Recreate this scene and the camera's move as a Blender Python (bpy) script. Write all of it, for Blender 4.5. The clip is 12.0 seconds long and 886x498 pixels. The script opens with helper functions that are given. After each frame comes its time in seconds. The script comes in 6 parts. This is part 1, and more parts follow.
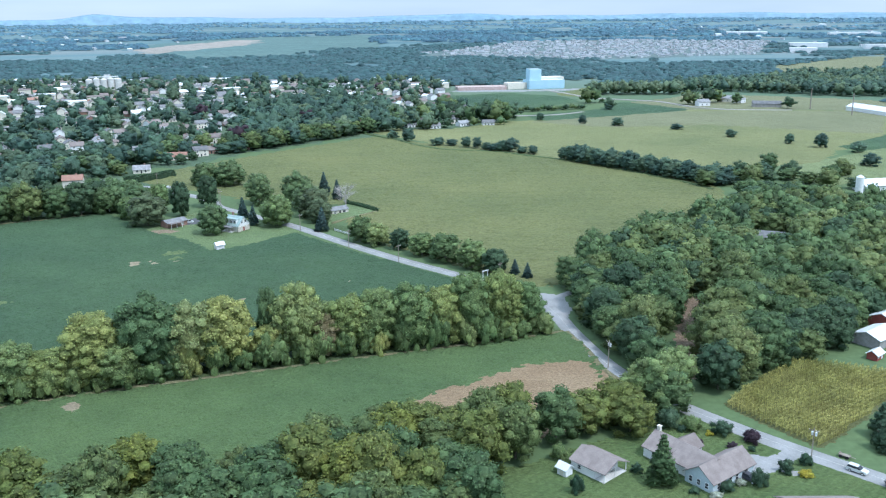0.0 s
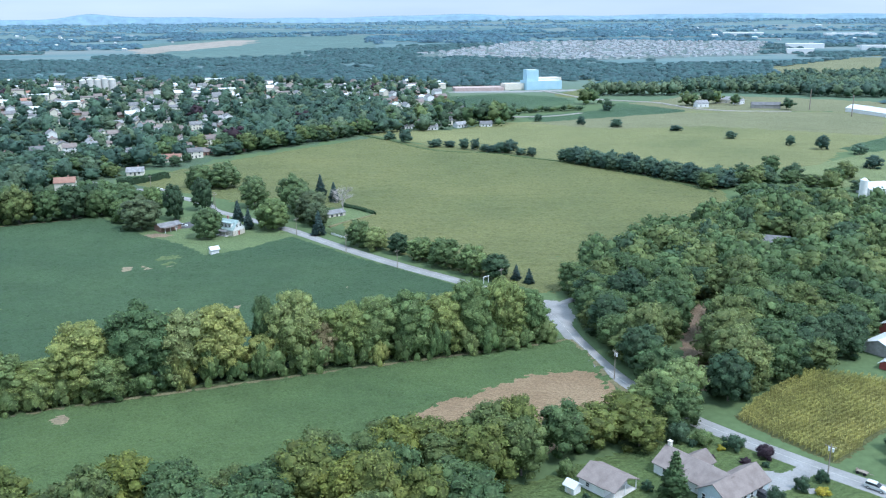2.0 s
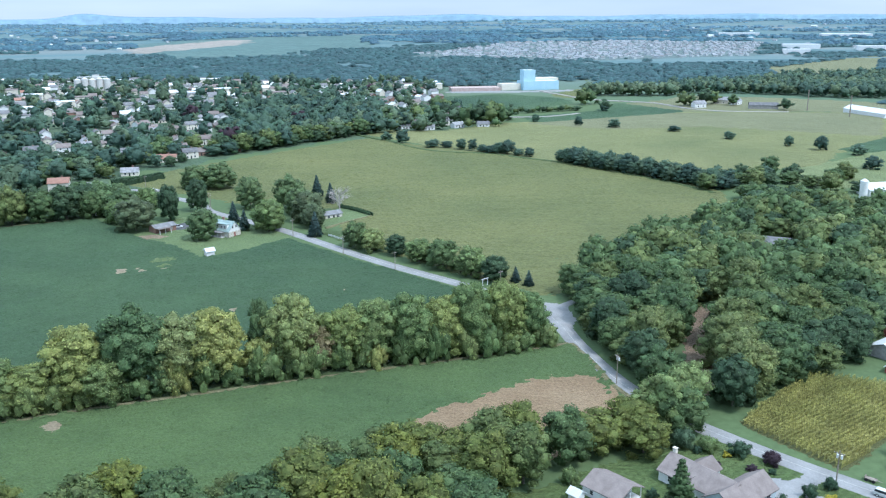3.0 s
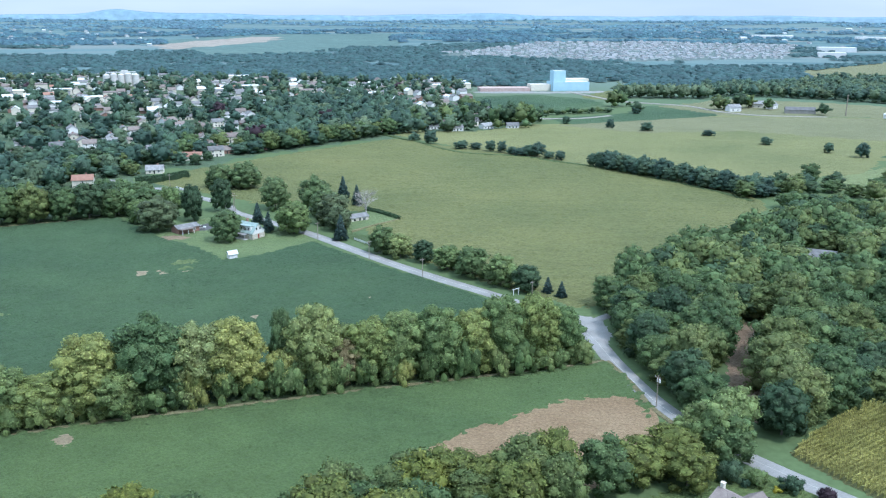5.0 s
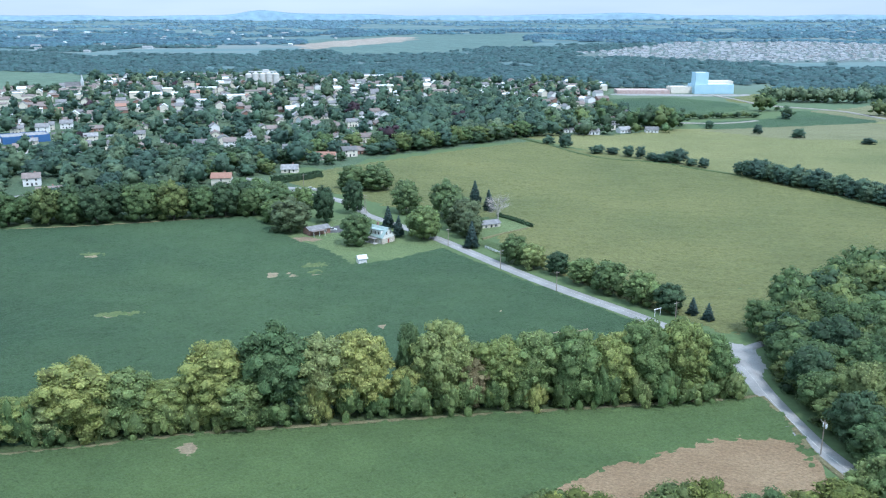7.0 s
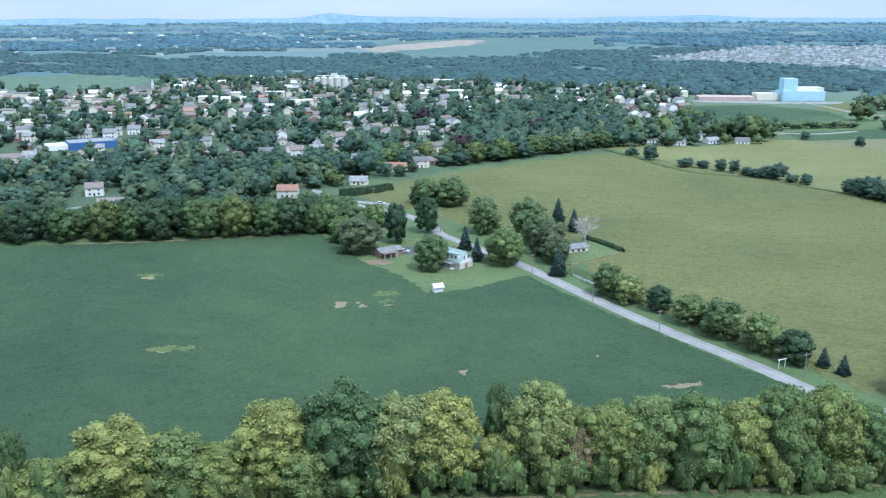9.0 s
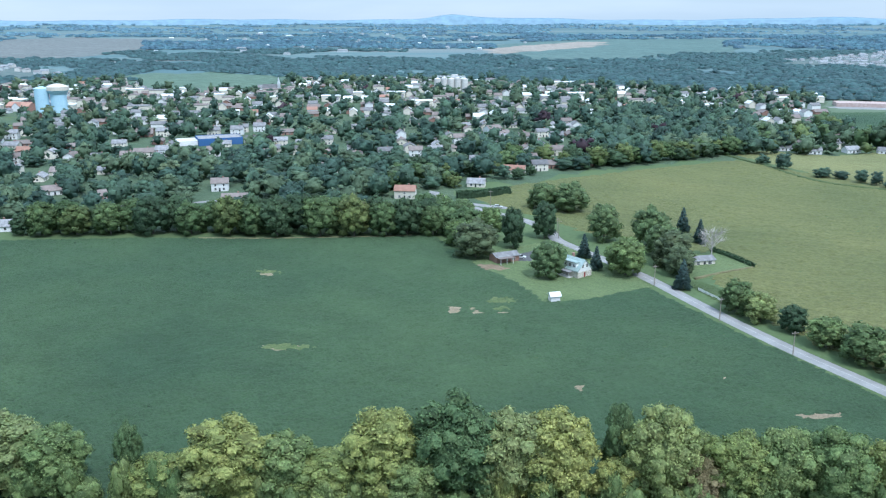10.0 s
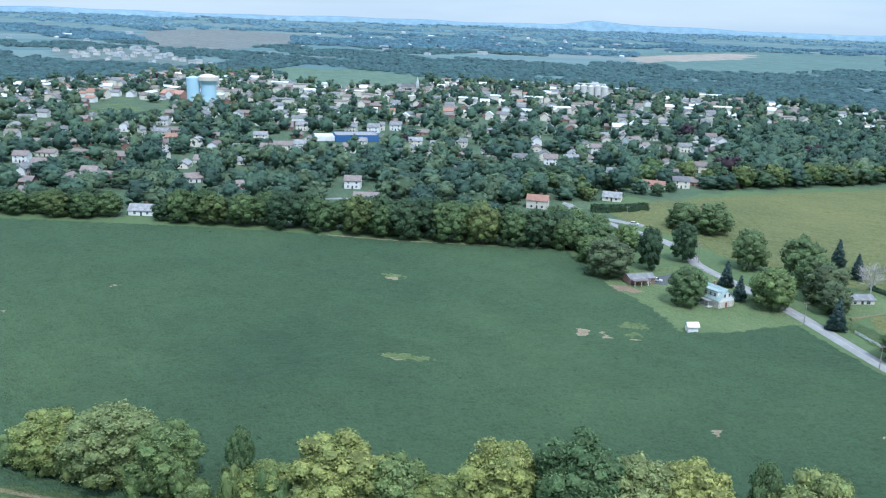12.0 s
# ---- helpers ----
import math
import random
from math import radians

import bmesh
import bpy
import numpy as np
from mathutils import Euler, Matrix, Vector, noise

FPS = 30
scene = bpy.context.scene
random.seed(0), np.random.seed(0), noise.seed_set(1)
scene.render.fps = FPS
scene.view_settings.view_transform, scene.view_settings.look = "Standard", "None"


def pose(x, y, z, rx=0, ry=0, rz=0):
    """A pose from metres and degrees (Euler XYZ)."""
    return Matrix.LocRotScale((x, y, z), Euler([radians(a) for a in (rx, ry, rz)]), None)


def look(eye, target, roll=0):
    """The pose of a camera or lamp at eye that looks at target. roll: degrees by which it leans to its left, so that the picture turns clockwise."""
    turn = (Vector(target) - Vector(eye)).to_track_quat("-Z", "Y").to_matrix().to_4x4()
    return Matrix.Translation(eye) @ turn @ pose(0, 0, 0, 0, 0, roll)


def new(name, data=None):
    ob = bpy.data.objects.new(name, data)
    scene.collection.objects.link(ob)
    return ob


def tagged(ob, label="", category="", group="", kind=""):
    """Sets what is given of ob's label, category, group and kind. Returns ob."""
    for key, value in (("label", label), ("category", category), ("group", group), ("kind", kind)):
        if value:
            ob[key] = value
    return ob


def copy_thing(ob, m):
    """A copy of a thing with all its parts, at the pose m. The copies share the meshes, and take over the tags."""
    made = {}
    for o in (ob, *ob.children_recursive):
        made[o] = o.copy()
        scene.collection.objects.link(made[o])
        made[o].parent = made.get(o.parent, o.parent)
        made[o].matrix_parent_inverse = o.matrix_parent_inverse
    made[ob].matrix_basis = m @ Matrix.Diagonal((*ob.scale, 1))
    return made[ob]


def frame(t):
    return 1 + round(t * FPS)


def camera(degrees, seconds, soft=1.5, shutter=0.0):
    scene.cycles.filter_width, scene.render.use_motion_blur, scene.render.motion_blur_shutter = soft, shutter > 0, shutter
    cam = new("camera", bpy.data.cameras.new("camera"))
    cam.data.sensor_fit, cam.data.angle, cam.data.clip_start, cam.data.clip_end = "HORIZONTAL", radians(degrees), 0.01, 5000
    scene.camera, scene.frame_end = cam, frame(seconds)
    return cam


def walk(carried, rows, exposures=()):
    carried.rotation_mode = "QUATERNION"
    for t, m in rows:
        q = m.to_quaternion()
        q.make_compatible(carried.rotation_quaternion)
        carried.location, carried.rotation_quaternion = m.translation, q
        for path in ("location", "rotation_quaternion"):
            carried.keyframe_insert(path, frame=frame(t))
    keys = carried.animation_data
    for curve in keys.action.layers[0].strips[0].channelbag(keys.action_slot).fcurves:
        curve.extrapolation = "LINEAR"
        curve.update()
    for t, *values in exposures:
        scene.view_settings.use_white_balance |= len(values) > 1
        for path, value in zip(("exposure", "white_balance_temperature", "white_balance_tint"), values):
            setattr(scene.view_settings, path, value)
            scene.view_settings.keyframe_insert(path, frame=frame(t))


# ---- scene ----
cam = camera(54.25, 12.0, soft=1.2)
PATH = [
    (0, 0.0, 0.0, 104.0, 4.44, -15.28, -0.57),
    (0.5, -0.4, 1.8, 104.0, 4.45, -15.25, -0.52),
    (1, -0.9, 4.0, 103.8, 4.34, -15.24, -0.53),
    (1.5, -1.7, 5.9, 103.8, 4.28, -15.24, -0.51),
    (2, -2.3, 7.8, 103.9, 4.13, -15.26, -0.49),
    (2.5, -2.8, 9.9, 103.5, 4.04, -15.23, -0.47),
    (3, -3.7, 12.0, 103.4, 3.84, -15.25, -0.41),
    (4.8, -6.3, 23.2, 103.5, 3.60, -15.36, 0.04),
    (5, -6.7, 24.8, 103.4, 5.50, -15.32, 0.19),
    (5.5, -7.8, 28.6, 103.5, 9.60, -15.33, 0.83),
    (6, -9.0, 32.5, 103.4, 11.83, -15.33, -0.13),
    (6.5, -10.4, 36.0, 103.5, 12.55, -15.34, -0.08),
    (7, -12.0, 39.8, 103.4, 14.13, -15.33, -0.05),
    (8.8, -28.8, 71.9, 103.5, 18.44, -15.12, -0.14),
    (9, -29.3, 73.0, 103.7, 18.43, -15.15, -0.15),
    (9.5, -31.4, 76.3, 103.8, 22.32, -15.10, 0.96),
    (10, -33.7, 79.8, 103.3, 26.16, -15.06, -0.06),
    (10.5, -35.5, 82.3, 103.5, 26.71, -15.10, -0.27),
    (11, -37.6, 85.1, 103.3, 27.79, -15.00, 2.78),
    (11.5, -39.4, 87.3, 103.8, 31.78, -15.07, 0.33),
    (12, -41.8, 90.0, 103.5, 34.70, -14.99, 1.94),
]
walk(cam, [(t, Matrix.Translation((x, y, z)) @ pose(0, 0, 0, 90 + pitch, 0, yaw) @ pose(0, 0, 0, 0, 0, roll)) for t, x, y, z, yaw, pitch, roll in PATH],
     [(0, 0.81, 5540, 9), (7, 0.83, 5540, 9), (12, 0.73, 5540, 9)])

# ---- light ----
SUN_AZ, SUN_EL = radians(122), radians(58)  # azimuth clockwise from +y
world = bpy.data.worlds.new("world")
scene.world = world
world.use_nodes = True
wn, wl = world.node_tree.nodes, world.node_tree.links
sky = wn.new("ShaderNodeTexSky")
sky.sky_type, sky.sun_disc, sky.sun_elevation, sky.sun_rotation = "NISHITA", False, SUN_EL, SUN_AZ
sky.air_density, sky.dust_density, sky.ozone_density = 1.0, 0.3, 1.5
wn["Background"].inputs["Strength"].default_value = 0.146
# a thin, even veil of cloud over the blue, with soft streaks
veil = wn.new("ShaderNodeMix")
veil.data_type = "RGBA"
co, streak, cloud = wn.new("ShaderNodeTexCoord"), wn.new("ShaderNodeTexNoise"), wn.new("ShaderNodeValToRGB")
spread = wn.new("ShaderNodeMapping")
spread.inputs["Scale"].default_value = (2, 2, 14)
streak.inputs["Scale"].default_value, streak.inputs["Detail"].default_value = 1.6, 5
cloud.color_ramp.elements[0].position, cloud.color_ramp.elements[0].color = 0.35, (2.8, 3.5, 4.15, 1)
cloud.color_ramp.elements[1].position, cloud.color_ramp.elements[1].color = 0.65, (3.45, 4.05, 4.5, 1)
wl.new(co.outputs["Generated"], spread.inputs[0])
wl.new(spread.outputs[0], streak.inputs["Vector"])
wl.new(streak.outputs[0], cloud.inputs[0])
veil.inputs[0].default_value = 0.93
wl.new(sky.outputs[0], veil.inputs[6])
height, dome, lift = wn.new("ShaderNodeSeparateXYZ"), wn.new("ShaderNodeMapRange"), wn.new("ShaderNodeVectorMath")
dome.inputs["From Min"].default_value, dome.inputs["From Max"].default_value = 0.02, 0.9
dome.inputs["To Min"].default_value, dome.inputs["To Max"].default_value = 0.76, 1.9
lift.operation = "SCALE"
wl.new(co.outputs["Generated"], height.inputs[0])
wl.new(height.outputs["Z"], dome.inputs["Value"])
wl.new(cloud.outputs[0], lift.inputs[0])
wl.new(dome.outputs[0], lift.inputs["Scale"])
wl.new(lift.outputs[0], veil.inputs[7])
wl.new(veil.outputs[2], wn["Background"].inputs[0])
sun = new("sun", bpy.data.lights.new("sun", "SUN"))
sun.data.energy, sun.data.angle, sun.data.color = 2.05, radians(10), (1, 0.95, 0.88)
toward = Vector((math.sin(SUN_AZ) * math.cos(SUN_EL), math.cos(SUN_AZ) * math.cos(SUN_EL), math.sin(SUN_EL)))
sun.matrix_world = look(toward * 400, (0, 0, 0))


# ---- materials ----
def mat(name, rough=0.8):
    m = bpy.data.materials.new(name)
    m.use_nodes = True
    b = m.node_tree.nodes["Principled BSDF"]
    b.inputs["Roughness"].default_value = rough
    b.inputs["Specular IOR Level"].default_value = 0.25
    return m, m.node_tree.nodes, m.node_tree.links, b


def ramp(nodes, stops):
    r = nodes.new("ShaderNodeValToRGB")
    e = r.color_ramp.elements
    while len(e) < len(stops):
        e.new(0.5)
    for el, (p, c) in zip(e, stops):
        el.position, el.color = p, (*c, 1)
    return r


def noise_node(nodes, links, coord, scale, detail=4.0, stretch=None, rot=0.0, rough=0.55):
    n = nodes.new("ShaderNodeTexNoise")
    n.inputs["Scale"].default_value, n.inputs["Detail"].default_value, n.inputs["Roughness"].default_value = scale, detail, rough
    if stretch:
        mp = nodes.new("ShaderNodeMapping")
        mp.inputs["Scale"].default_value, mp.inputs["Rotation"].default_value = stretch, (0, 0, rot)
        links.new(coord, mp.inputs[0])
        coord = mp.outputs[0]
    links.new(coord, n.inputs["Vector"])
    return n.outputs[0]


def mix(nodes, links, kind, fac, a, b):
    n = nodes.new("ShaderNodeMix")
    n.data_type, n.blend_type = "RGBA", kind
    for sock, v in ((n.inputs[0], fac), (n.inputs[6], a), (n.inputs[7], b)):
        if isinstance(v, (int, float)):
            sock.default_value = v
        elif isinstance(v, tuple):
            sock.default_value = (*v, 1)
        else:
            links.new(v, sock)
    return n.outputs[2]


def bump(nodes, links, bsdf, height, strength, dist):
    n = nodes.new("ShaderNodeBump")
    n.inputs["Strength"].default_value, n.inputs["Distance"].default_value = strength, dist
    links.new(height, n.inputs["Height"])
    links.new(n.outputs[0], bsdf.inputs["Normal"])


def coat(name, c1, c2, scale=1.0, rough=0.8, fine=8.0, metallic=0.0, bumpy=0.0, own=0.0):
    """A surface with stains (scale) and grain (fine) between two colours; own: how far each object differs."""
    m, n, l, b = mat(name, rough)
    co = n.new("ShaderNodeTexCoord").outputs["Object"]
    a, g = noise_node(n, l, co, scale, 3), noise_node(n, l, co, fine, 3)
    col = mix(n, l, "MIX", ramp_of(n, l, a, 0.35, 0.65), c1, c2)
    col = mix(n, l, "OVERLAY", 0.35, col, grey(n, l, g))
    if own:
        info = n.new("ShaderNodeObjectInfo")
        hsv = n.new("ShaderNodeHueSaturation")
        mr = n.new("ShaderNodeMapRange")
        mr.inputs["To Min"].default_value, mr.inputs["To Max"].default_value = 1 - own, 1 + own
        l.new(info.outputs["Random"], mr.inputs["Value"])
        l.new(mr.outputs[0], hsv.inputs["Value"])
        l.new(col, hsv.inputs["Color"])
        col = hsv.outputs[0]
    l.new(col, b.inputs["Base Color"])
    b.inputs["Metallic"].default_value = metallic
    if bumpy:
        bump(n, l, b, g, bumpy, 0.05)
    return m


def ramp_of(n, l, value, lo, hi):
    mr = n.new("ShaderNodeMapRange")
    mr.inputs["From Min"].default_value, mr.inputs["From Max"].default_value = lo, hi
    l.new(value, mr.inputs["Value"])
    return mr.outputs[0]


def grey(n, l, value):
    r = ramp(n, [(0.25, (0.25, 0.25, 0.25)), (0.75, (0.75, 0.75, 0.75))])
    l.new(value, r.inputs[0])
    return r.outputs[0]


def crop(name, dark, light, bare=None, rows=0.0, big=0.012, row_scale=0.9, streak=0.03, mown=0.0, lodged=0.0, long=3.0):
    """Ground cover: broad patches, streaks along the rows, fine leaf grain."""
    m, n, l, b = mat(name, 0.9)
    co = n.new("ShaderNodeTexCoord").outputs["Object"]
    p = noise_node(n, l, co, big, 5)
    s = noise_node(n, l, co, streak, 6, (1, long, 1), rows, 0.6)
    f = noise_node(n, l, co, row_scale, 6, (1, 1.6, 1), rows, 0.75)
    col = mix(n, l, "MIX", ramp_of(n, l, p, 0.3, 0.7), dark, light)
    col = mix(n, l, "OVERLAY", 0.25, col, grey(n, l, s))
    r2 = ramp(n, [(0.34, (0.18, 0.18, 0.18)), (0.66, (0.80, 0.80, 0.80))])
    l.new(f, r2.inputs[0])
    col = mix(n, l, "OVERLAY", 0.5, col, r2.outputs[0])
    if lodged:
        k = noise_node(n, l, co, 0.16, 6, (1, 2.4, 1), 0.5, 0.7)
        col = mix(n, l, "MIX", ramp_of(n, l, k, lodged, lodged + 0.03), col, tuple(0.5 * c for c in dark))
    if mown:
        turn, w = n.new("ShaderNodeMapping"), n.new("ShaderNodeTexWave")
        turn.inputs["Rotation"].default_value = (0, 0, 0.72)
        w.inputs["Scale"].default_value, w.inputs["Distortion"].default_value, w.inputs["Detail Scale"].default_value = 0.16, 1.2, 0.4
        l.new(co, turn.inputs[0])
        l.new(turn.outputs[0], w.inputs[0])
        r3 = ramp(n, [(0.3, (0.40, 0.40, 0.40)), (0.7, (0.60, 0.60, 0.60))])
        l.new(w.outputs["Fac"], r3.inputs[0])
        col = mix(n, l, "OVERLAY", mown, col, r3.outputs[0])
    if bare:
        q = noise_node(n, l, co, big * 2.3, 6, None, 0, 0.65)
        col = mix(n, l, "MIX", ramp_of(n, l, q, 0.70, 0.76), col, bare)
    l.new(col, b.inputs["Base Color"])
    ripple = noise_node(n, l, co, row_scale * 0.45, 4, (1, 1.8, 1), rows, 0.6)
    both = n.new("ShaderNodeMath")
    both.operation = "MULTIPLY_ADD"
    both.inputs[1].default_value = 2.2
    l.new(ripple, both.inputs[0])
    l.new(f, both.inputs[2])
    bump(n, l, b, both.outputs[0], 1.0, 0.8)
    return m


def leaf(name, lo, hi, mid=None, vary=0.42, grain=2.2):
    """Leaves: each tree its own tone, each clump a little lighter or darker, with a fine leafy grain."""
    m, n, l, b = mat(name, 0.65)
    info, geo = n.new("ShaderNodeObjectInfo"), n.new("ShaderNodeNewGeometry")
    stops = [(0.0, lo), (0.55, mid or tuple((a + c) / 2 for a, c in zip(lo, hi))), (1.0, hi)]
    r = ramp(n, stops)
    l.new(info.outputs["Random"], r.inputs[0])
    hsv = n.new("ShaderNodeHueSaturation")
    mr = n.new("ShaderNodeMapRange")
    mr.inputs["To Min"].default_value, mr.inputs["To Max"].default_value = 1 - vary, 1 + vary
    l.new(geo.outputs["Random Per Island"], mr.inputs["Value"])
    l.new(mr.outputs[0], hsv.inputs["Value"])
    g = noise_node(n, l, geo.outputs["Position"], grain, 4, None, 0, 0.7)
    r2 = ramp(n, [(0.3, (0.28, 0.28, 0.28)), (0.7, (0.74, 0.74, 0.74))])
    l.new(g, r2.inputs[0])
    sprays = noise_node(n, l, geo.outputs["Position"], grain * 0.16, 3, None, 0, 0.6)
    young = n.new("ShaderNodeHueSaturation")
    young.inputs["Hue"].default_value, young.inputs["Value"].default_value = 0.478, 1.32
    l.new(r.outputs[0], young.inputs["Color"])
    col = mix(n, l, "MIX", ramp_of(n, l, sprays, 0.42, 0.66), r.outputs[0], young.outputs[0])
    l.new(mix(n, l, "OVERLAY", 0.7, col, r2.outputs[0]), hsv.inputs["Color"])
    l.new(hsv.outputs[0], b.inputs["Base Color"])
    bump(n, l, b, g, 0.7, 0.5 / grain)
    tr, mx = n.new("ShaderNodeBsdfTranslucent"), n.new("ShaderNodeMixShader")
    l.new(hsv.outputs[0], tr.inputs[0])
    mx.inputs[0].default_value = 0.33
    l.new(b.outputs[0], mx.inputs[1])
    l.new(tr.outputs[0], mx.inputs[2])
    l.new(mx.outputs[0], n["Material Output"].inputs[0])
    return m


LEAF = leaf("leaf_green", (0.105, 0.172, 0.066), (0.205, 0.255, 0.095), (0.148, 0.212, 0.080))
LEAF_MOSS = leaf("leaf_moss", (0.104, 0.140, 0.038), (0.140, 0.170, 0.046))
LEAF_DARK = leaf("leaf_dark", (0.046, 0.088, 0.053), (0.066, 0.112, 0.062))
# Yellow leaves, brightened further to stand in for sun on the hedgerow.
LEAF_YELLOW = leaf("leaf_yellow", (0.220, 0.258, 0.084), (0.270, 0.298, 0.098))
LEAF_BROWN = leaf("leaf_brown", (0.185, 0.172, 0.084), (0.220, 0.192, 0.100))
LEAF_BLUE = leaf("leaf_spruce", (0.046, 0.082, 0.076), (0.060, 0.098, 0.092))
LEAF_RED = leaf("leaf_purple", (0.045, 0.030, 0.040), (0.055, 0.035, 0.045))
# Far woods: air haze is painted into the leaf colour, bluer with distance.
FAR_LEAF = leaf("leaf_far_hazed", (0.052, 0.102, 0.112), (0.066, 0.120, 0.126), None, 0.12, 0.2)
HAZE_LEAF = leaf("leaf_hazed_below_hills", (0.115, 0.200, 0.265), (0.128, 0.214, 0.276), None, 0.05, 0.1)
LEAF_WHITE = leaf("leaf_white_blossom", (0.30, 0.34, 0.26), (0.40, 0.42, 0.34))
YELLOW_BUSH = leaf("leaf_golden", (0.36, 0.33, 0.04), (0.42, 0.38, 0.05))
CORNLEAF = leaf("corn_leaves", (0.290, 0.295, 0.092), (0.335, 0.320, 0.102), None, 0.4, 0.12)
# Blue haze is part of this leaf colour too.
DISTANT_LEAF = leaf("leaf_distant_hazed", (0.080, 0.152, 0.204), (0.095, 0.168, 0.216), None, 0.06, 0.1)
TONE_SET = [leaf("leaf_mid", (0.066, 0.116, 0.048), (0.102, 0.158, 0.062)), leaf("leaf_deep", (0.046, 0.086, 0.045), (0.063, 0.108, 0.053)), leaf("leaf_olive", (0.090, 0.134, 0.049), (0.126, 0.166, 0.058)), leaf("leaf_pale", (0.128, 0.172, 0.064), (0.160, 0.200, 0.074)), leaf("leaf_wine", (0.045, 0.030, 0.040), (0.060, 0.040, 0.045))]
# Town and far hedge leaves, blued so that distance haze sits in the colour.
TOWN_HAZE_TONES = [leaf("leaf_town", (0.066, 0.118, 0.082), (0.086, 0.140, 0.094), None, 0.3, 0.8), leaf("leaf_town_deep", (0.046, 0.088, 0.070), (0.060, 0.104, 0.078), None, 0.3, 0.8), leaf("leaf_town_olive", (0.084, 0.134, 0.080), (0.106, 0.154, 0.086), None, 0.3, 0.8), leaf("leaf_town_pale", (0.115, 0.165, 0.095), (0.135, 0.180, 0.100), None, 0.3, 0.8), TONE_SET[4]]
BARK = coat("bark", (0.10, 0.085, 0.07), (0.17, 0.15, 0.13), 2.0, 0.9, 9.0, bumpy=0.5)
DEADWOOD = coat("dead_wood", (0.35, 0.32, 0.30), (0.48, 0.45, 0.43), 2.0, 0.9, 9.0)
GRASS = crop("grass", (0.070, 0.110, 0.042), (0.115, 0.150, 0.062), None, 0.4, 0.03, 1.2, 0.05)
LAWN = crop("lawn", (0.088, 0.136, 0.048), (0.130, 0.172, 0.060), None, 0.75, 0.05, 1.0, 0.16, 0.25)
LAWN_FARM = crop("farm_lawn", (0.120, 0.172, 0.075), (0.165, 0.215, 0.095), None, 0.75, 0.05, 1.0, 0.16)
# The broad dark and light patches stand in for cloud shadows, as colour.
SOY = crop("soy_leaves", (0.043, 0.085, 0.046), (0.080, 0.132, 0.062), None, 0.5, 0.008, 1.25, 0.05, 0.0, 0.66, 1.5)
# Lighter copy of the soy: sunshine on the strip is put into the colour.
SOY_SUNLIT = crop("sunlit_soy_leaves", (0.080, 0.131, 0.053), (0.133, 0.195, 0.072), None, 0.25, 0.014, 1.5, 0.08, 0.0, 0.0, 1.5)
SOY_GOLD = crop("soy_golden", (0.132, 0.148, 0.062), (0.205, 0.208, 0.088), None, -0.35, 0.009, 0.6, 0.03, 0.0, 0.0, 8.0)
SOY_RIPE = crop("soy_ripening", (0.104, 0.122, 0.047), (0.168, 0.172, 0.066), None, -0.35, 0.009, 0.6, 0.03, 0.0, 0.70, 8.0)
STUBBLE = crop("stubble", (0.275, 0.190, 0.112), (0.380, 0.278, 0.172), None, 0.3, 0.05, 1.2, 0.3)
BARE = crop("bare_soil", (0.30, 0.240, 0.160), (0.40, 0.325, 0.225), None, 0.3, 0.2, 1.5, 0.3)
EARTH = crop("clearing_earth", (0.21, 0.15, 0.105), (0.31, 0.235, 0.165), None, 0.3, 0.08, 1.2, 0.2)
ASPHALT = coat("asphalt", (0.215, 0.213, 0.210), (0.275, 0.272, 0.268), 0.15, 0.9, 3.0)
TARMAC = coat("dark_tarmac", (0.075, 0.077, 0.08), (0.10, 0.102, 0.105), 0.3, 0.9, 4.0)
FADED = coat("faded_line", (0.38, 0.37, 0.33), (0.46, 0.45, 0.41), 0.6, 0.8, 5.0)
SHINGLE = coat("shingles", (0.175, 0.145, 0.135), (0.225, 0.192, 0.178), 0.5, 0.9, 6.0, own=0.15)
SHINGLE_GREY = coat("grey_shingles", (0.15, 0.15, 0.155), (0.24, 0.24, 0.245), 0.5, 0.9, 6.0, own=0.35)
SHINGLE_RED = coat("clay_tiles", (0.30, 0.17, 0.13), (0.36, 0.21, 0.16), 0.5, 0.9, 6.0, own=0.2)
WHITE = coat("white_siding", (0.64, 0.64, 0.64), (0.73, 0.73, 0.73), 0.6, 0.6, 5.0)
CREAM = coat("cream_siding", (0.60, 0.56, 0.48), (0.68, 0.64, 0.56), 0.6, 0.6, 5.0, own=0.15)
BLUEGREY = coat("blue_grey_siding", (0.42, 0.48, 0.52), (0.48, 0.54, 0.58), 0.6, 0.6, 5.0)
BRICK = coat("brick_wall", (0.24, 0.14, 0.115), (0.31, 0.19, 0.15), 0.8, 0.85, 6.0, own=0.25)
PALEBRICK = coat("pale_pink_brick", (0.40, 0.30, 0.27), (0.48, 0.39, 0.36), 0.3, 0.85, 4.0)
REDPAINT = coat("red_barn_boards", (0.20, 0.050, 0.045), (0.26, 0.070, 0.058), 0.8, 0.8, 6.0)
TIN = coat("metal_sheet", (0.62, 0.64, 0.66), (0.72, 0.74, 0.75), 0.6, 0.45, 4.0, metallic=0.2)
CONCRETE = coat("concrete", (0.48, 0.47, 0.45), (0.58, 0.57, 0.55), 0.4, 0.85, 4.0)
SKYBLUE = coat("light_blue_panels", (0.36, 0.54, 0.64), (0.41, 0.59, 0.68), 0.1, 0.5, 2.0)
BLUEROOF = coat("deep_blue_roof", (0.040, 0.110, 0.26), (0.055, 0.130, 0.30), 0.1, 0.6, 2.0)
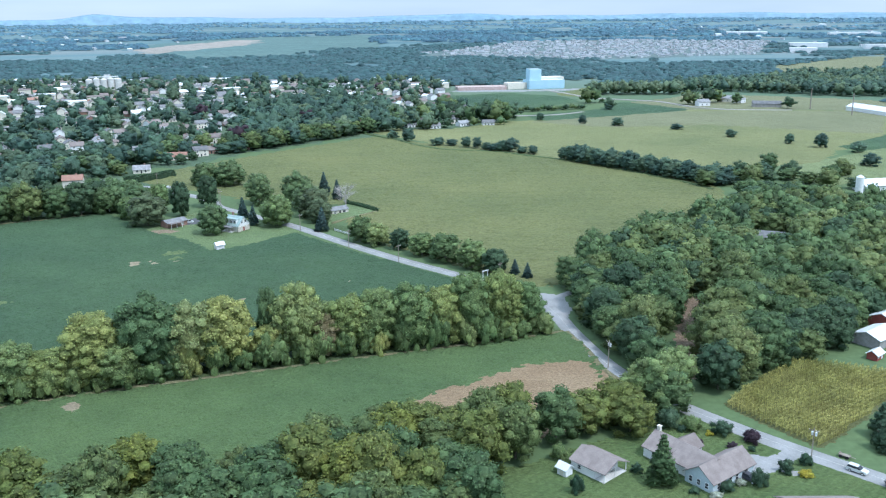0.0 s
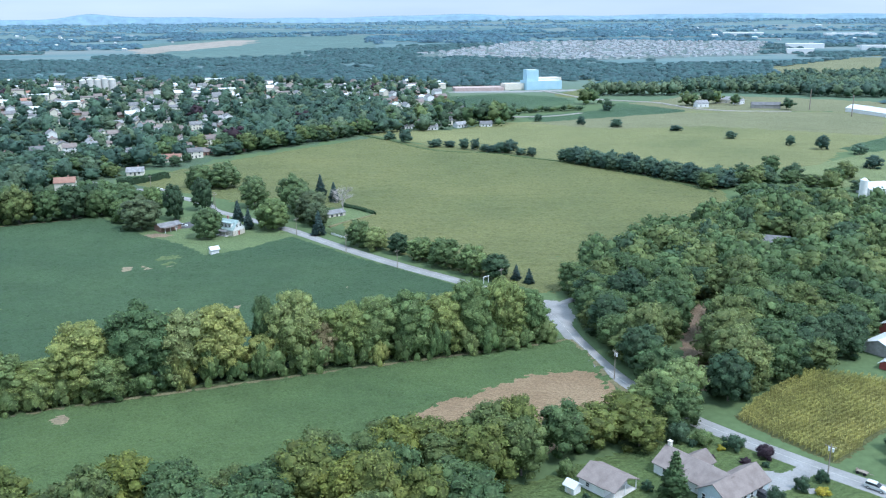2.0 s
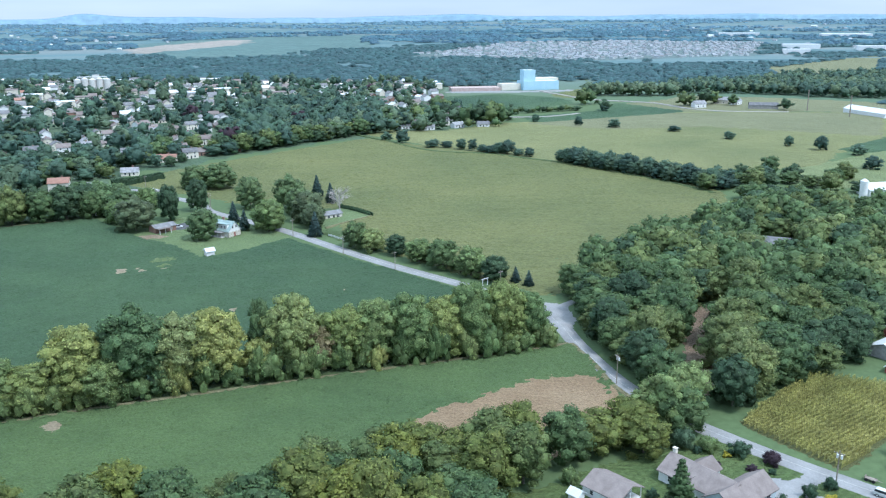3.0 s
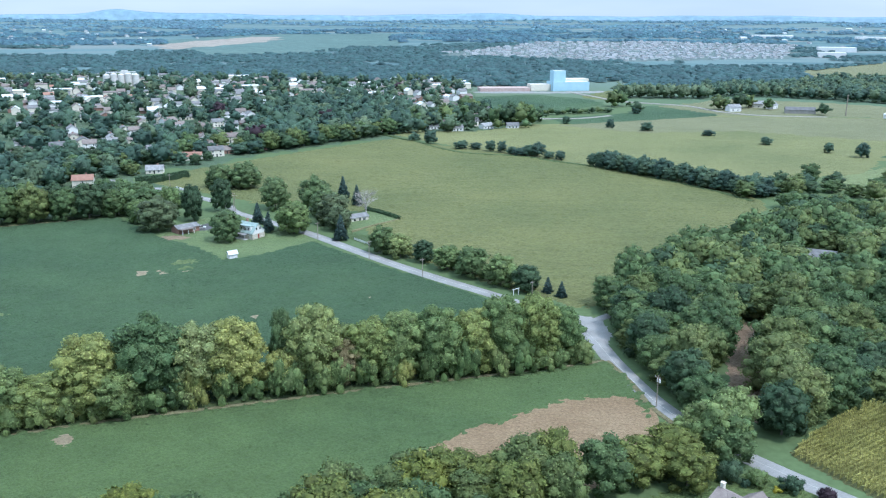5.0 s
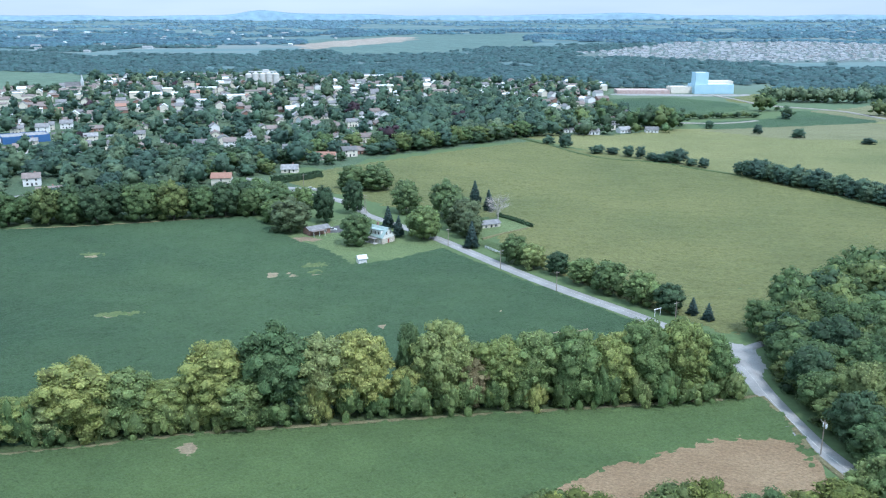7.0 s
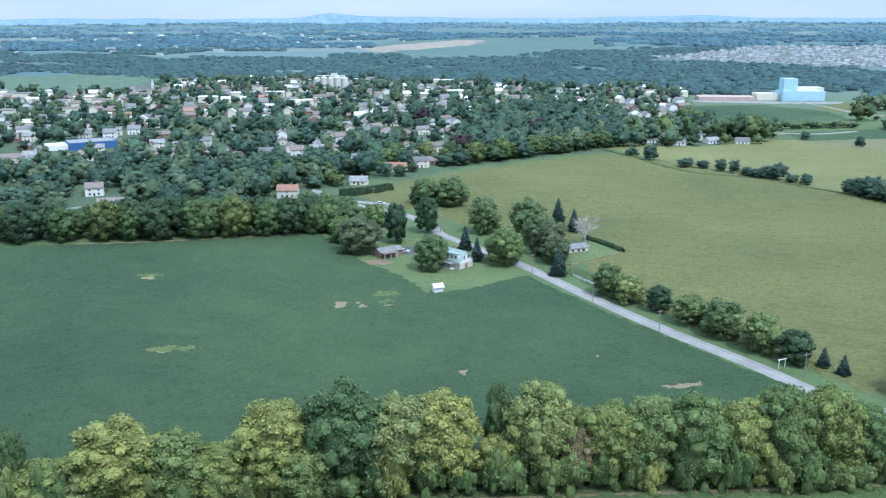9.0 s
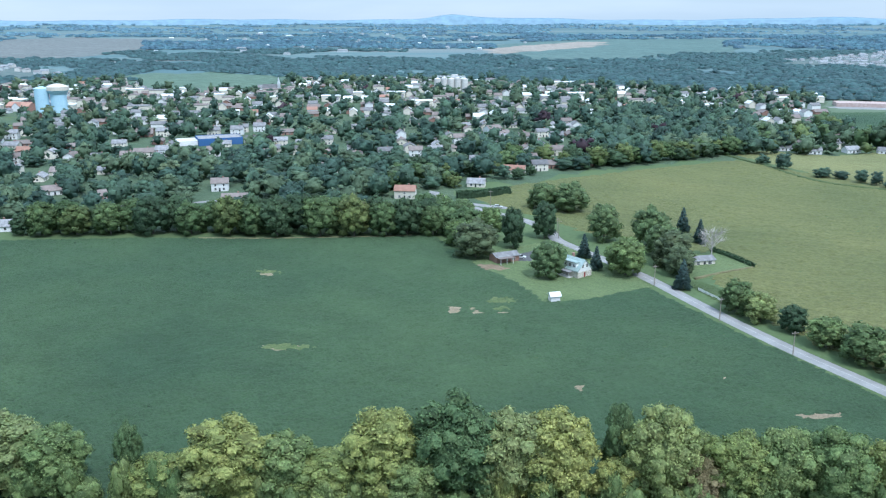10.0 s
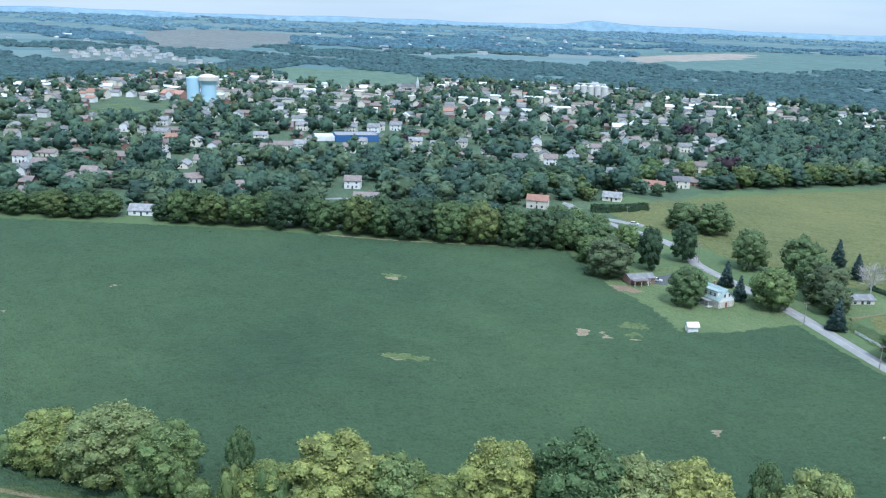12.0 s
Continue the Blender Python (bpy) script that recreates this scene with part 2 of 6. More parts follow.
GLASS = coat("window_glass", (0.03, 0.035, 0.04), (0.05, 0.055, 0.06), 1.0, 0.1, 3.0)
STONE = coat("pale_field_stone", (0.40, 0.36, 0.30), (0.58, 0.54, 0.47), 1.6, 0.9, 3.0, bumpy=0.6)
TINROOF = coat("pale_green_metal_roof", (0.27, 0.36, 0.35), (0.36, 0.44, 0.43), 0.6, 0.5, 4.0, metallic=0.2)
WOODWALL = coat("weathered_boards", (0.24, 0.23, 0.22), (0.33, 0.32, 0.31), 0.8, 0.9, 6.0)
# Walls and roofs for far houses: duller and bluer, distance tint in the colour.
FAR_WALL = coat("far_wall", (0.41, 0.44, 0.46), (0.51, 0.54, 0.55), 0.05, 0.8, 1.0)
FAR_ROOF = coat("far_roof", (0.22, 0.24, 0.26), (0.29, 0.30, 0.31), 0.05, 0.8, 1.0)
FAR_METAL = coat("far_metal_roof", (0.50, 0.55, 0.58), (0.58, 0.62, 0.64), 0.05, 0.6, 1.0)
# Hill colour with the blue of the hazy air painted in.
HILL = coat("hazed_hill_woods", (0.172, 0.262, 0.330), (0.192, 0.282, 0.345), 0.004, 1.0, 0.03)
# The far_ crops and yards carry a blue-grey distance haze in their colour.
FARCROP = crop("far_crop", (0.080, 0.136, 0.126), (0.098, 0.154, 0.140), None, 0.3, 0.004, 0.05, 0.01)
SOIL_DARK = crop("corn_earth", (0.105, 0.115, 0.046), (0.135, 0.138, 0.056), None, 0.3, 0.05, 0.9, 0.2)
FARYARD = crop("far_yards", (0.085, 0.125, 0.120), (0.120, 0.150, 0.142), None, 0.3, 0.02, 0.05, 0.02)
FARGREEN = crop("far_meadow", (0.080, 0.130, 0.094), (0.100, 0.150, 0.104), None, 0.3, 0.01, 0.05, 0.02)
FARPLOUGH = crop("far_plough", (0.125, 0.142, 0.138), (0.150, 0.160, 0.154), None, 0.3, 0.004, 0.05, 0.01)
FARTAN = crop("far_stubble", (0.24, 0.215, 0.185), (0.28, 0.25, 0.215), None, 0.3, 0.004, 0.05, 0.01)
BROWN = crop("dry_pasture", (0.148, 0.155, 0.082), (0.188, 0.190, 0.104), None, -0.4, 0.01, 0.6, 0.03)
# Darker, bluer grass: tree shade and distance haze are put into the colour.
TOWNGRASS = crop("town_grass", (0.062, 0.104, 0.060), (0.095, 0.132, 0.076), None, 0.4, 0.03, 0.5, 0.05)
WEEDS = crop("pale_weeds", (0.125, 0.175, 0.070), (0.185, 0.225, 0.100), None, 0.3, 0.2, 1.3, 0.3)
LANE = crop("pale_lane_gravel", (0.30, 0.285, 0.25), (0.37, 0.35, 0.31), None, 0.2, 0.1, 1.5, 0.2)
MEADOW = crop("pale_meadow", (0.155, 0.190, 0.085), (0.195, 0.228, 0.102), None, 0.4, 0.05, 1.0, 0.1)
DRY = crop("dry_grass", (0.20, 0.185, 0.10), (0.27, 0.245, 0.14), None, 0.2, 0.1, 1.5, 0.2)
SILVER = coat("silver_paint", (0.60, 0.61, 0.62), (0.66, 0.67, 0.68), 0.5, 0.3, 4.0, metallic=0.3)
DARKPAINT = coat("dark_paint", (0.05, 0.05, 0.06), (0.08, 0.08, 0.09), 0.5, 0.3, 4.0)
TYRE = coat("rubber", (0.02, 0.02, 0.02), (0.03, 0.03, 0.03), 2.0, 0.9, 6.0)
WOOD = coat("pole_wood", (0.20, 0.17, 0.14), (0.30, 0.26, 0.22), 1.0, 0.9, 6.0)


# ---- mesh helpers ----
def mesh_of(name, verts, faces, material, smooth=False):
    me = bpy.data.meshes.new(name)
    me.from_pydata([tuple(v) for v in np.asarray(verts, float).tolist()], [], [tuple(f) for f in faces])
    me.materials.append(material)
    if smooth:
        me.polygons.foreach_set("use_smooth", [True] * len(me.polygons))
    me.update()
    return me


def part(name, bm, material, parent, label=""):
    """A bmesh or a finished mesh as one object under a thing or a part."""
    if isinstance(bm, bmesh.types.BMesh):
        me = bpy.data.meshes.new(name)
        bmesh.ops.recalc_face_normals(bm, faces=bm.faces)
        bm.to_mesh(me)
        bm.free()
        me.materials.append(material)
    else:
        me = bm
    ob = new(name, me)
    ob.parent = parent
    return tagged(ob, label)


def box(bm, x0, y0, z0, x1, y1, z1):
    v = [bm.verts.new(p) for p in ((x0, y0, z0), (x1, y0, z0), (x1, y1, z0), (x0, y1, z0), (x0, y0, z1), (x1, y0, z1), (x1, y1, z1), (x0, y1, z1))]
    for f in ((3, 2, 1, 0), (4, 5, 6, 7), (0, 1, 5, 4), (1, 2, 6, 5), (2, 3, 7, 6), (3, 0, 4, 7)):
        bm.faces.new([v[i] for i in f])


def cone(bm, r0, r1, z0, z1, n=10, at=(0, 0)):
    a = [bm.verts.new((at[0] + r0 * math.cos(6.2832 * i / n), at[1] + r0 * math.sin(6.2832 * i / n), z0)) for i in range(n)]
    b = [bm.verts.new((at[0] + r1 * math.cos(6.2832 * i / n), at[1] + r1 * math.sin(6.2832 * i / n), z1)) for i in range(n)]
    for i in range(n):
        bm.faces.new((a[i], a[(i + 1) % n], b[(i + 1) % n], b[i]))
    bm.faces.new(b)
    bm.faces.new(a[::-1])


def thing(name, x, y, z, rot, label, category, group=""):
    e = new(name)
    e.empty_display_size = 0.5
    e.matrix_basis = pose(x, y, z, 0, 0, rot)
    return tagged(e, label, category, group)


# ---- ground ----
def rise(d):
    """The land lies flat near by and climbs towards the far hills, shaped so its edge meets the horizon in the camera's
    view.
    """
    k = np.clip((np.asarray(d, float) - 1700) / 3200, 0, 1)
    return 62 * k ** 1.3


def land(x, y):
    d = np.hypot(np.asarray(x) + 20, np.asarray(y) - 45)
    k = np.clip((d - 1900) / 3000, 0, 1)
    return rise(d) + k * 3.5 * (np.sin(x / 310 + 1) * np.cos(y / 270) + 0.6 * np.sin(x / 130 + y / 190))


def inside(px, py, poly):
    px, py = np.asarray(px, float), np.asarray(py, float)
    r = np.zeros(px.shape, bool)
    for (x0, y0), (x1, y1) in zip(poly, poly[1:] + poly[:1]):
        if y0 != y1:
            r ^= ((y0 > py) != (y1 > py)) & (px < (x1 - x0) * (py - y0) / (y1 - y0) + x0)
    return r


def grown(poly, k):
    """A plan outline, made larger about its middle."""
    mx, my = sum(q[0] for q in poly) / len(poly), sum(q[1] for q in poly) / len(poly)
    return [(mx + (x - mx) * k, my + (y - my) * k) for x, y in poly]


def ground():
    radii = np.concatenate([np.linspace(0, 700, 15), np.linspace(780, 1900, 15), np.linspace(2000, 4950, 50)])
    n = 240
    ang = np.linspace(0, 2 * np.pi, n, endpoint=False)
    v, f = [], []
    for r in radii[1:]:
        x, y = -20 + r * np.cos(ang), 45 + r * np.sin(ang)
        v += list(zip(x, y, land(x, y)))
    v.append((-20, 45, 0))
    for k in range(len(radii) - 2):
        for i in range(n):
            j = (i + 1) % n
            f.append((k * n + i, (k + 1) * n + i, (k + 1) * n + j, k * n + j))
    f += [(len(v) - 1, i, (i + 1) % n) for i in range(n)]
    return tagged(new("ground", mesh_of("ground", v, f, LANDMAT, True)), "green grassy farmland reaching to the hills", "ground", kind="structure")


def land_material():
    m, n, l, b = mat("land", 0.95)
    co = n.new("ShaderNodeTexCoord").outputs["Object"]
    mp = n.new("ShaderNodeMapping")
    mp.inputs["Scale"].default_value, mp.inputs["Rotation"].default_value = (0.0032, 0.0016, 1), (0, 0, 0.3)
    l.new(co, mp.inputs[0])
    vo = n.new("ShaderNodeTexVoronoi")
    vo.inputs["Scale"].default_value = 1.0
    l.new(mp.outputs[0], vo.inputs["Vector"])
    sep = n.new("ShaderNodeSeparateColor")
    l.new(vo.outputs["Color"], sep.inputs[0])
    # Far field colours, with blue-grey air haze painted in.
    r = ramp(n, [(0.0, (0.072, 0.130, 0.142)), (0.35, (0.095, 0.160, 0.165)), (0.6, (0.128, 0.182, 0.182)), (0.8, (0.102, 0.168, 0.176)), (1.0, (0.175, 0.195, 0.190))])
    l.new(sep.outputs[0], r.inputs[0])
    g = noise_node(n, l, co, 0.03, 6)
    f = noise_node(n, l, co, 0.5, 5)
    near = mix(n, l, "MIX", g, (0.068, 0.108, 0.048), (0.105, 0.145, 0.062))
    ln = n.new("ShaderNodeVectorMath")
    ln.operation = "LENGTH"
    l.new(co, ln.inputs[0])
    # From 1000 to 1700 m the ground turns to the hazed colours.
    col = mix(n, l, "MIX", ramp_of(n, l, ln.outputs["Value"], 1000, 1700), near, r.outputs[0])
    col = mix(n, l, "OVERLAY", 0.35, col, grey(n, l, f))
    l.new(col, b.inputs["Base Color"])
    return m


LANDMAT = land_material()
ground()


def field(name, poly, material, label, step=1.5, top=0.45, rough=0.13, seed=0, category="field", holes=(), ragged=0.0):
    """A standing crop: a sheet of leaves on top of the ground, uneven, with ragged edges."""
    p = np.array(poly, float)
    (x0, y0), (x1, y1) = p.min(0) - step, p.max(0) + step
    xs, ys = np.arange(x0, x1, step), np.arange(y0, y1, step)
    gx, gy = np.meshgrid(xs, ys, indexing="ij")
    rng = np.random.default_rng(seed)
    gx = gx + rng.uniform(-0.35, 0.35, gx.shape) * step
    gy = gy + rng.uniform(-0.35, 0.35, gy.shape) * step
    wx = ragged * (np.sin(gx * 0.35 + gy * 0.2) + 0.7 * np.sin(gx * 0.9 - gy * 0.7) + 0.6 * np.sin(gx * 2.1 + gy * 1.7))
    wy = ragged * (np.sin(gy * 0.4 - gx * 0.25) + 0.7 * np.sin(gy * 1.1 + gx * 0.6) + 0.6 * np.sin(gy * 2.3 - gx * 1.9))
    ins = inside(gx + wx, gy + wy, poly)
    for hole in holes:
        ins &= ~inside(gx + wx, gy + wy, hole)
    cell = ins[:-1, :-1] | ins[1:, :-1] | ins[:-1, 1:] | ins[1:, 1:]
    z = np.where(ins, top + rng.normal(0, rough, gx.shape), 0.03) + land(gx, gy)
    ids = np.arange(gx.size).reshape(gx.shape)
    f = np.stack([ids[:-1, :-1], ids[1:, :-1], ids[1:, 1:], ids[:-1, 1:]], -1)[cell]
    used = np.unique(f)
    remap = np.zeros(gx.size, int)
    remap[used] = np.arange(len(used))
    v = np.stack([gx.ravel(), gy.ravel(), z.ravel()], -1)[used]
    return tagged(new(name, mesh_of(name, v, remap[f].tolist(), material, True)), label, category, kind="structure")


SOY_W = [(-161, 203), (-123, 223), (-88, 238), (-46, 255), (-12, 268), (10, 275), (14, 305), (4, 313), (-22, 334), (-50, 357), (-76, 379), (-105, 407), (-120, 384), (-135, 372),
         (-144, 382), (-166, 399), (-176, 403.5), (-190, 417), (-206, 434), (-220, 445), (-240, 430), (-286, 404), (-343, 378), (-402, 343), (-459, 306), (-560, 240), (-420, 110), (-230, 170)]
STRIP = [(-300, 130), (-161, 196), (-123, 216), (-88, 231), (-46, 248), (-9, 263), (9, 270), (19, 275), (24, 262), (27, 250), (30, 244), (28, 238), (24, 214), (-20, 190), (-60, 168), (-110, 158), (-160, 150), (-260, 100)]
SOIL = [(-31, 209), (-28, 215), (-22, 224.5), (-15, 230), (-8, 236), (-1, 242), (6, 246.5), (14, 250), (19, 250.5), (24, 251), (27, 248), (28, 240), (28, 232), (24, 214), (0, 196)]
RIPE = [(-246, 542), (-229, 583), (-208, 620), (-178, 666), (-118, 746), (-55, 699), (41, 626), (120, 548), (127, 514), (100, 440), (40, 355), (16, 325), (-14, 350), (-40, 372), (-66, 400), (-80, 425), (-95, 472), (-125, 482), (-150, 484), (-172, 498), (-205, 518)]
RIPE_N = [(-122, 776), (-106, 803), (-52, 797), (0, 859), (33, 862), (111, 873), (194, 955), (398, 950), (480, 940), (400, 800), (306, 726), (247, 675), (216, 620), (145, 593), (122, 556), (43, 632), (-53, 704)]
HOLES = [[(-165, 351), (-161, 354), (-157.5, 347), (-162, 344)], [(-158.6, 354), (-157, 355.5), (-151.5, 351.5), (-153, 348)], [(-147, 354.5), (-142, 356.5), (-141, 355), (-146, 353)], [(-255, 356), (-250, 359), (-247, 355), (-252, 354)],
         [(-203, 289), (-191, 296.5), (-187.5, 295), (-196, 288)], [(-102, 304.5), (-99, 306), (-97.5, 301.5), (-100, 301)], [(-64.6, 329.4), (-61.9, 330.3), (-61.5, 329), (-64, 328)], [(-42, 312.4), (-31.3, 319.1), (-31, 316.2), (-42, 309.5)], [(-327, 278), (-323, 281), (-322, 279), (-325, 276)], [(-330, 236), (-327, 238), (-326, 236), (-328, 234)], [(-124, 212.2), (-120.6, 214), (-117.4, 214), (-116, 208), (-119, 205)]]
field("field_soy", SOY_W, SOY, "dark green soybean field in leaf", 1.2, 0.45, 0.2, seed=1, holes=HOLES, ragged=0.4)
field("field_strip", STRIP, SOY_SUNLIT, "strip of green soybeans between tree rows", 0.9, 0.45, 0.18, seed=2, holes=HOLES[-1:] + [SOIL], ragged=0.9)
field("field_stubble", grown(SOIL, 1.08), STUBBLE, "tan bare stubble patch in the soybean strip", 1.0, 0.12, 0.04, seed=3)
field("field_ripening", RIPE, SOY_RIPE, "broad yellow-green ripening soybean field", 2.0, 0.45, 0.22, seed=4, ragged=0.8)
field("field_beyond", RIPE_N, SOY_GOLD, "yellow-green field beyond the hedge", 4.0, seed=5)
field("field_factory", [(-74, 1131), (-1, 1169), (70, 1111), (80, 1054), (24, 985), (-63, 970)], SOY, "green field before the factory", 5.0, seed=6)
field("field_dark", [(17, 908), (98, 960), (133, 1045), (194, 963), (111, 878), (33, 866)], SOY, "dark green field beside a farm lane", 5.0, seed=7)


WEEDY = [[(-155, 362), (-153.5, 367.5), (-149, 370), (-144, 368.5), (-146, 364), (-151, 362.5)], [(-150, 356), (-146.5, 360), (-142, 358.5), (-146, 355)], [(-203, 288.3), (-199, 292), (-190, 296.3), (-184, 297), (-190, 293.3), (-198, 289)], [(-258, 357), (-250, 361), (-246, 359), (-252, 356)]]
for i, p in enumerate(WEEDY):
    field("weed_patch", p, WEEDS, "pale green weedy patch in the soybean field", 0.7, 0.6, 0.16, 90 + i, "weeds", ragged=0.7)


# ---- roads ----
def smooth_line(pts, step=3.0):
    p = [Vector((*q, 0)) for q in pts]
    p = [2 * p[0] - p[1]] + p + [2 * p[-1] - p[-2]]
    out = []
    for i in range(1, len(p) - 2):
        k = max(2, int((p[i + 1] - p[i]).length / step))
        for j in range(k):
            t = j / k
            out.append(0.5 * (2 * p[i] + (p[i + 1] - p[i - 1]) * t + (2 * p[i - 1] - 5 * p[i] + 4 * p[i + 1] - p[i + 2]) * t * t + (3 * p[i] - p[i - 1] - 3 * p[i + 1] + p[i + 2]) * t ** 3))
    return out + [p[-2]]


def road(name, pts, width, material, label, z=0.08):
    line = smooth_line(pts)
    v, f = [], []
    for i, p in enumerate(line):
        d = (line[min(i + 1, len(line) - 1)] - line[max(i - 1, 0)]).normalized()
        s = Vector((-d.y, d.x, 0)) * width / 2
        for q, h in ((p + s * 1.04, -0.05), (p + s, z), (p, z + 0.05), (p - s, z), (p - s * 1.04, -0.05)):
            v.append((q.x, q.y, h))
    for i in range(len(line) - 1):
        f += [(i * 5 + k, i * 5 + k + 1, i * 5 + k + 6, i * 5 + k + 5) for k in range(4)]
    return tagged(new(name, mesh_of(name, v, f, material, True)), label, "road", kind="structure")


ROAD = [(150, 128), (110, 163), (86, 184), (73, 195), (62, 205), (54, 213), (46, 222), (37, 236), (30, 250), (22, 275), (17, 295), (10, 310), (-6, 326), (-19, 338), (-47, 361), (-73, 385), (-102, 414), (-114, 425), (-135, 442), (-160, 462), (-172, 480), (-195, 498), (-216, 506), (-246, 522), (-262, 537), (-280, 553), (-300, 575)]
road("road", ROAD, 5.8, ASPHALT, "pale grey two-lane country road")
road("road_marking", ROAD, 0.12, FADED, "faded centre line of the country road", 0.138)


# ---- trees ----
def unit_ico(n):
    ico = bmesh.new()
    bmesh.ops.create_icosphere(ico, subdivisions=n, radius=1)
    out = np.array([q.co[:] for q in ico.verts]), np.array([[q.index for q in g.verts] for g in ico.faces])
    ico.free()
    return out


ICO_V, ICO_F = unit_ico(1)
BALL_V, BALL_F = unit_ico(2)


def unit(a):
    return a / np.maximum(np.linalg.norm(a, axis=-1, keepdims=True), 1e-6)


SHADE = {}


def crown_mesh(name, seed, h, r, base, cards, size, material, lobes=16, shape="round"):
    """Leaf sprays on the lobes of a crown; the lobes lie in an uneven ellipsoid from base to h, full down to its skirt."""
    rng = np.random.default_rng(seed)
    cz, hz = (base + h) / 2, (h - base) / 2
    c, rad = [], []
    for i in range(lobes):
        t = (i + 0.5) / lobes
        a = i * 2.39996 + rng.uniform(-0.5, 0.5)
        if shape == "spruce":
            q = r * (1 - t) * 0.62
            c.append((math.cos(a) * q, math.sin(a) * q, base + t * (h - base) * 0.93))
            rad.append(r * (0.42 - 0.30 * t))
            continue
        uz = 1 - 1.95 * t
        ux = math.sqrt(1 - uz * uz) if uz > -0.1 else 0.99 - 0.22 * (uz + 0.1) ** 2
        k = rng.uniform(0.60, 0.92)
        c.append((math.cos(a) * ux * r * k, math.sin(a) * ux * r * k, cz + uz * hz * min(k + 0.08, 0.93)))
        rad.append(r * rng.uniform(0.15, 0.33) * (0.78 if lobes > 60 else 1 if lobes > 30 else 1.25))
    c, rad = np.array(c), np.array(rad)
    zs = np.array([1, 1, 0.92])
    mid = np.array([0, 0, cz - 0.25 * hz])
    v, f, nrm = [], [], []
    if shape == "round":
        core_v, core_f = (BALL_V, BALL_F) if lobes > 10 else (ICO_V, ICO_F)
        core = core_v * (r * 0.66, r * 0.66, hz * 0.76) * rng.uniform(0.9, 1.1, (len(core_v), 1))
        v.append(np.array([0, 0, cz]) + core)
        f.append(core_f)
        nrm.append(unit(core))
    o = len(v[0]) if v else 0
    for p, q in zip(c, rad):
        b = ICO_V * q * 0.84 * zs * rng.uniform(0.82, 1.14, (len(ICO_V), 1))
        v.append(p + b)
        f.append(ICO_F + o)
        nrm.append(unit(0.45 * unit(b) + 0.6 * unit(p + b - mid)))
        o += len(b)
    w = rad ** 2 / (rad ** 2).sum()

    def sprays(count, on_core):
        """Leaf sprays on the lobes, or on the core where it shows between them."""
        nonlocal o
        n = count * 3
        u = unit(rng.normal(size=(n, 3)))
        if on_core:
            p = np.array([0, 0, cz]) + u * (r * 0.70, r * 0.70, hz * 0.80) * rng.uniform(0.94, 1.1, (n, 1))
        else:
            k = rng.choice(len(c), size=n, p=w)
            p = c[k] + u * rad[k, None] * zs * rng.uniform(0.86, 1.16, (n, 1))
        keep = u[:, 2] > -0.6
        for q in range(len(c)):
            keep &= ~(np.linalg.norm((p - c[q]) / zs, axis=1) < rad[q] * 0.85)
        p, u = p[keep][:count], u[keep][:count]
        n = len(p)
        nn = unit(u + rng.normal(size=(n, 3)) * 0.5 + np.array([0, 0, 0.2]))
        a = unit(np.cross(nn, rng.normal(size=(n, 3))))
        b = np.cross(nn, a)
        s = size * rng.uniform(0.45, 1.25, (n, 1))
        tri = np.stack([p + a * s * rng.uniform(0.8, 1.3, (n, 1)), p - a * s * 0.6 + b * s * rng.uniform(0.5, 0.9, (n, 1)), p - a * s * 0.6 - b * s * rng.uniform(0.5, 0.9, (n, 1))], 1)
        v.append(tri.reshape(-1, 3))
        f.append(np.arange(3 * n).reshape(-1, 3) + o)
        soft = unit(0.4 * u + 0.5 * unit(p - mid) + (0.55 if size < 0.4 else 0.3) * nn + rng.normal(size=(n, 3)) * (0.22 if size < 0.4 else 0.12))
        nrm.append(np.repeat(soft, 3, 0))
        o += 3 * n

    if shape == "round":
        sprays(int(cards * 0.8), False)
        sprays(int(cards * 0.2), True)
    else:
        sprays(cards, False)
    me = mesh_of(name, np.concatenate(v), np.concatenate(f).tolist(), material, True)
    SHADE[me.name] = np.concatenate(nrm)
    me.normals_split_custom_set_from_vertices(SHADE[me.name].tolist())
    return me


def trunk_mesh(name, seed, h, base, r, material=None, bare=False):
    """A tapered trunk with limbs."""
    rng = np.random.default_rng(seed)
    v, f = [], []

    def limb(p, d, length, r0, r1, n=6, segs=3):
        p, d = np.array(p, float), np.array(d, float)
        for s in range(segs + 1):
            t = s / segs
            q = p + d * length * t + np.array([0, 0, 0.12 * length * t * t])
            rr = r0 + (r1 - r0) * t
            x = np.cross(d, (0.3, 0.7, 0.2))
            x /= np.linalg.norm(x)
            y = np.cross(d, x)
            for i in range(n):
                a = 6.2832 * i / n
                v.append(q + (x * math.cos(a) + y * math.sin(a)) * rr)
            if s:
                o = len(v) - 2 * n
                f.extend([(o + i, o + (i + 1) % n, o + n + (i + 1) % n, o + n + i) for i in range(n)])
        return p + d * length

    limb((0, 0, -0.2), (0, 0, 1), h * 0.72, r, r * 0.35, 7)
    for i in range(20 if bare else 5):
        a, z = rng.uniform(0, 6.283), rng.uniform(base * 0.9, h * 0.65)
        d = np.array([math.cos(a) * 0.75, math.sin(a) * 0.75, 0.75])
        d /= np.linalg.norm(d)
        e = limb((0, 0, z), d, h * rng.uniform(0.25, 0.4), r * 0.4, r * 0.08, 5, 2)
        if bare:
            for _ in range(11):
                q = d + rng.normal(size=3) * 0.5
                q /= np.linalg.norm(q)
                limb((e * 0.75 + np.array([0, 0, z]) * 0.25), q, h * 0.22, r * 0.2, r * 0.06, 4, 2)
    return mesh_of(name, v, f, material or BARK, True)


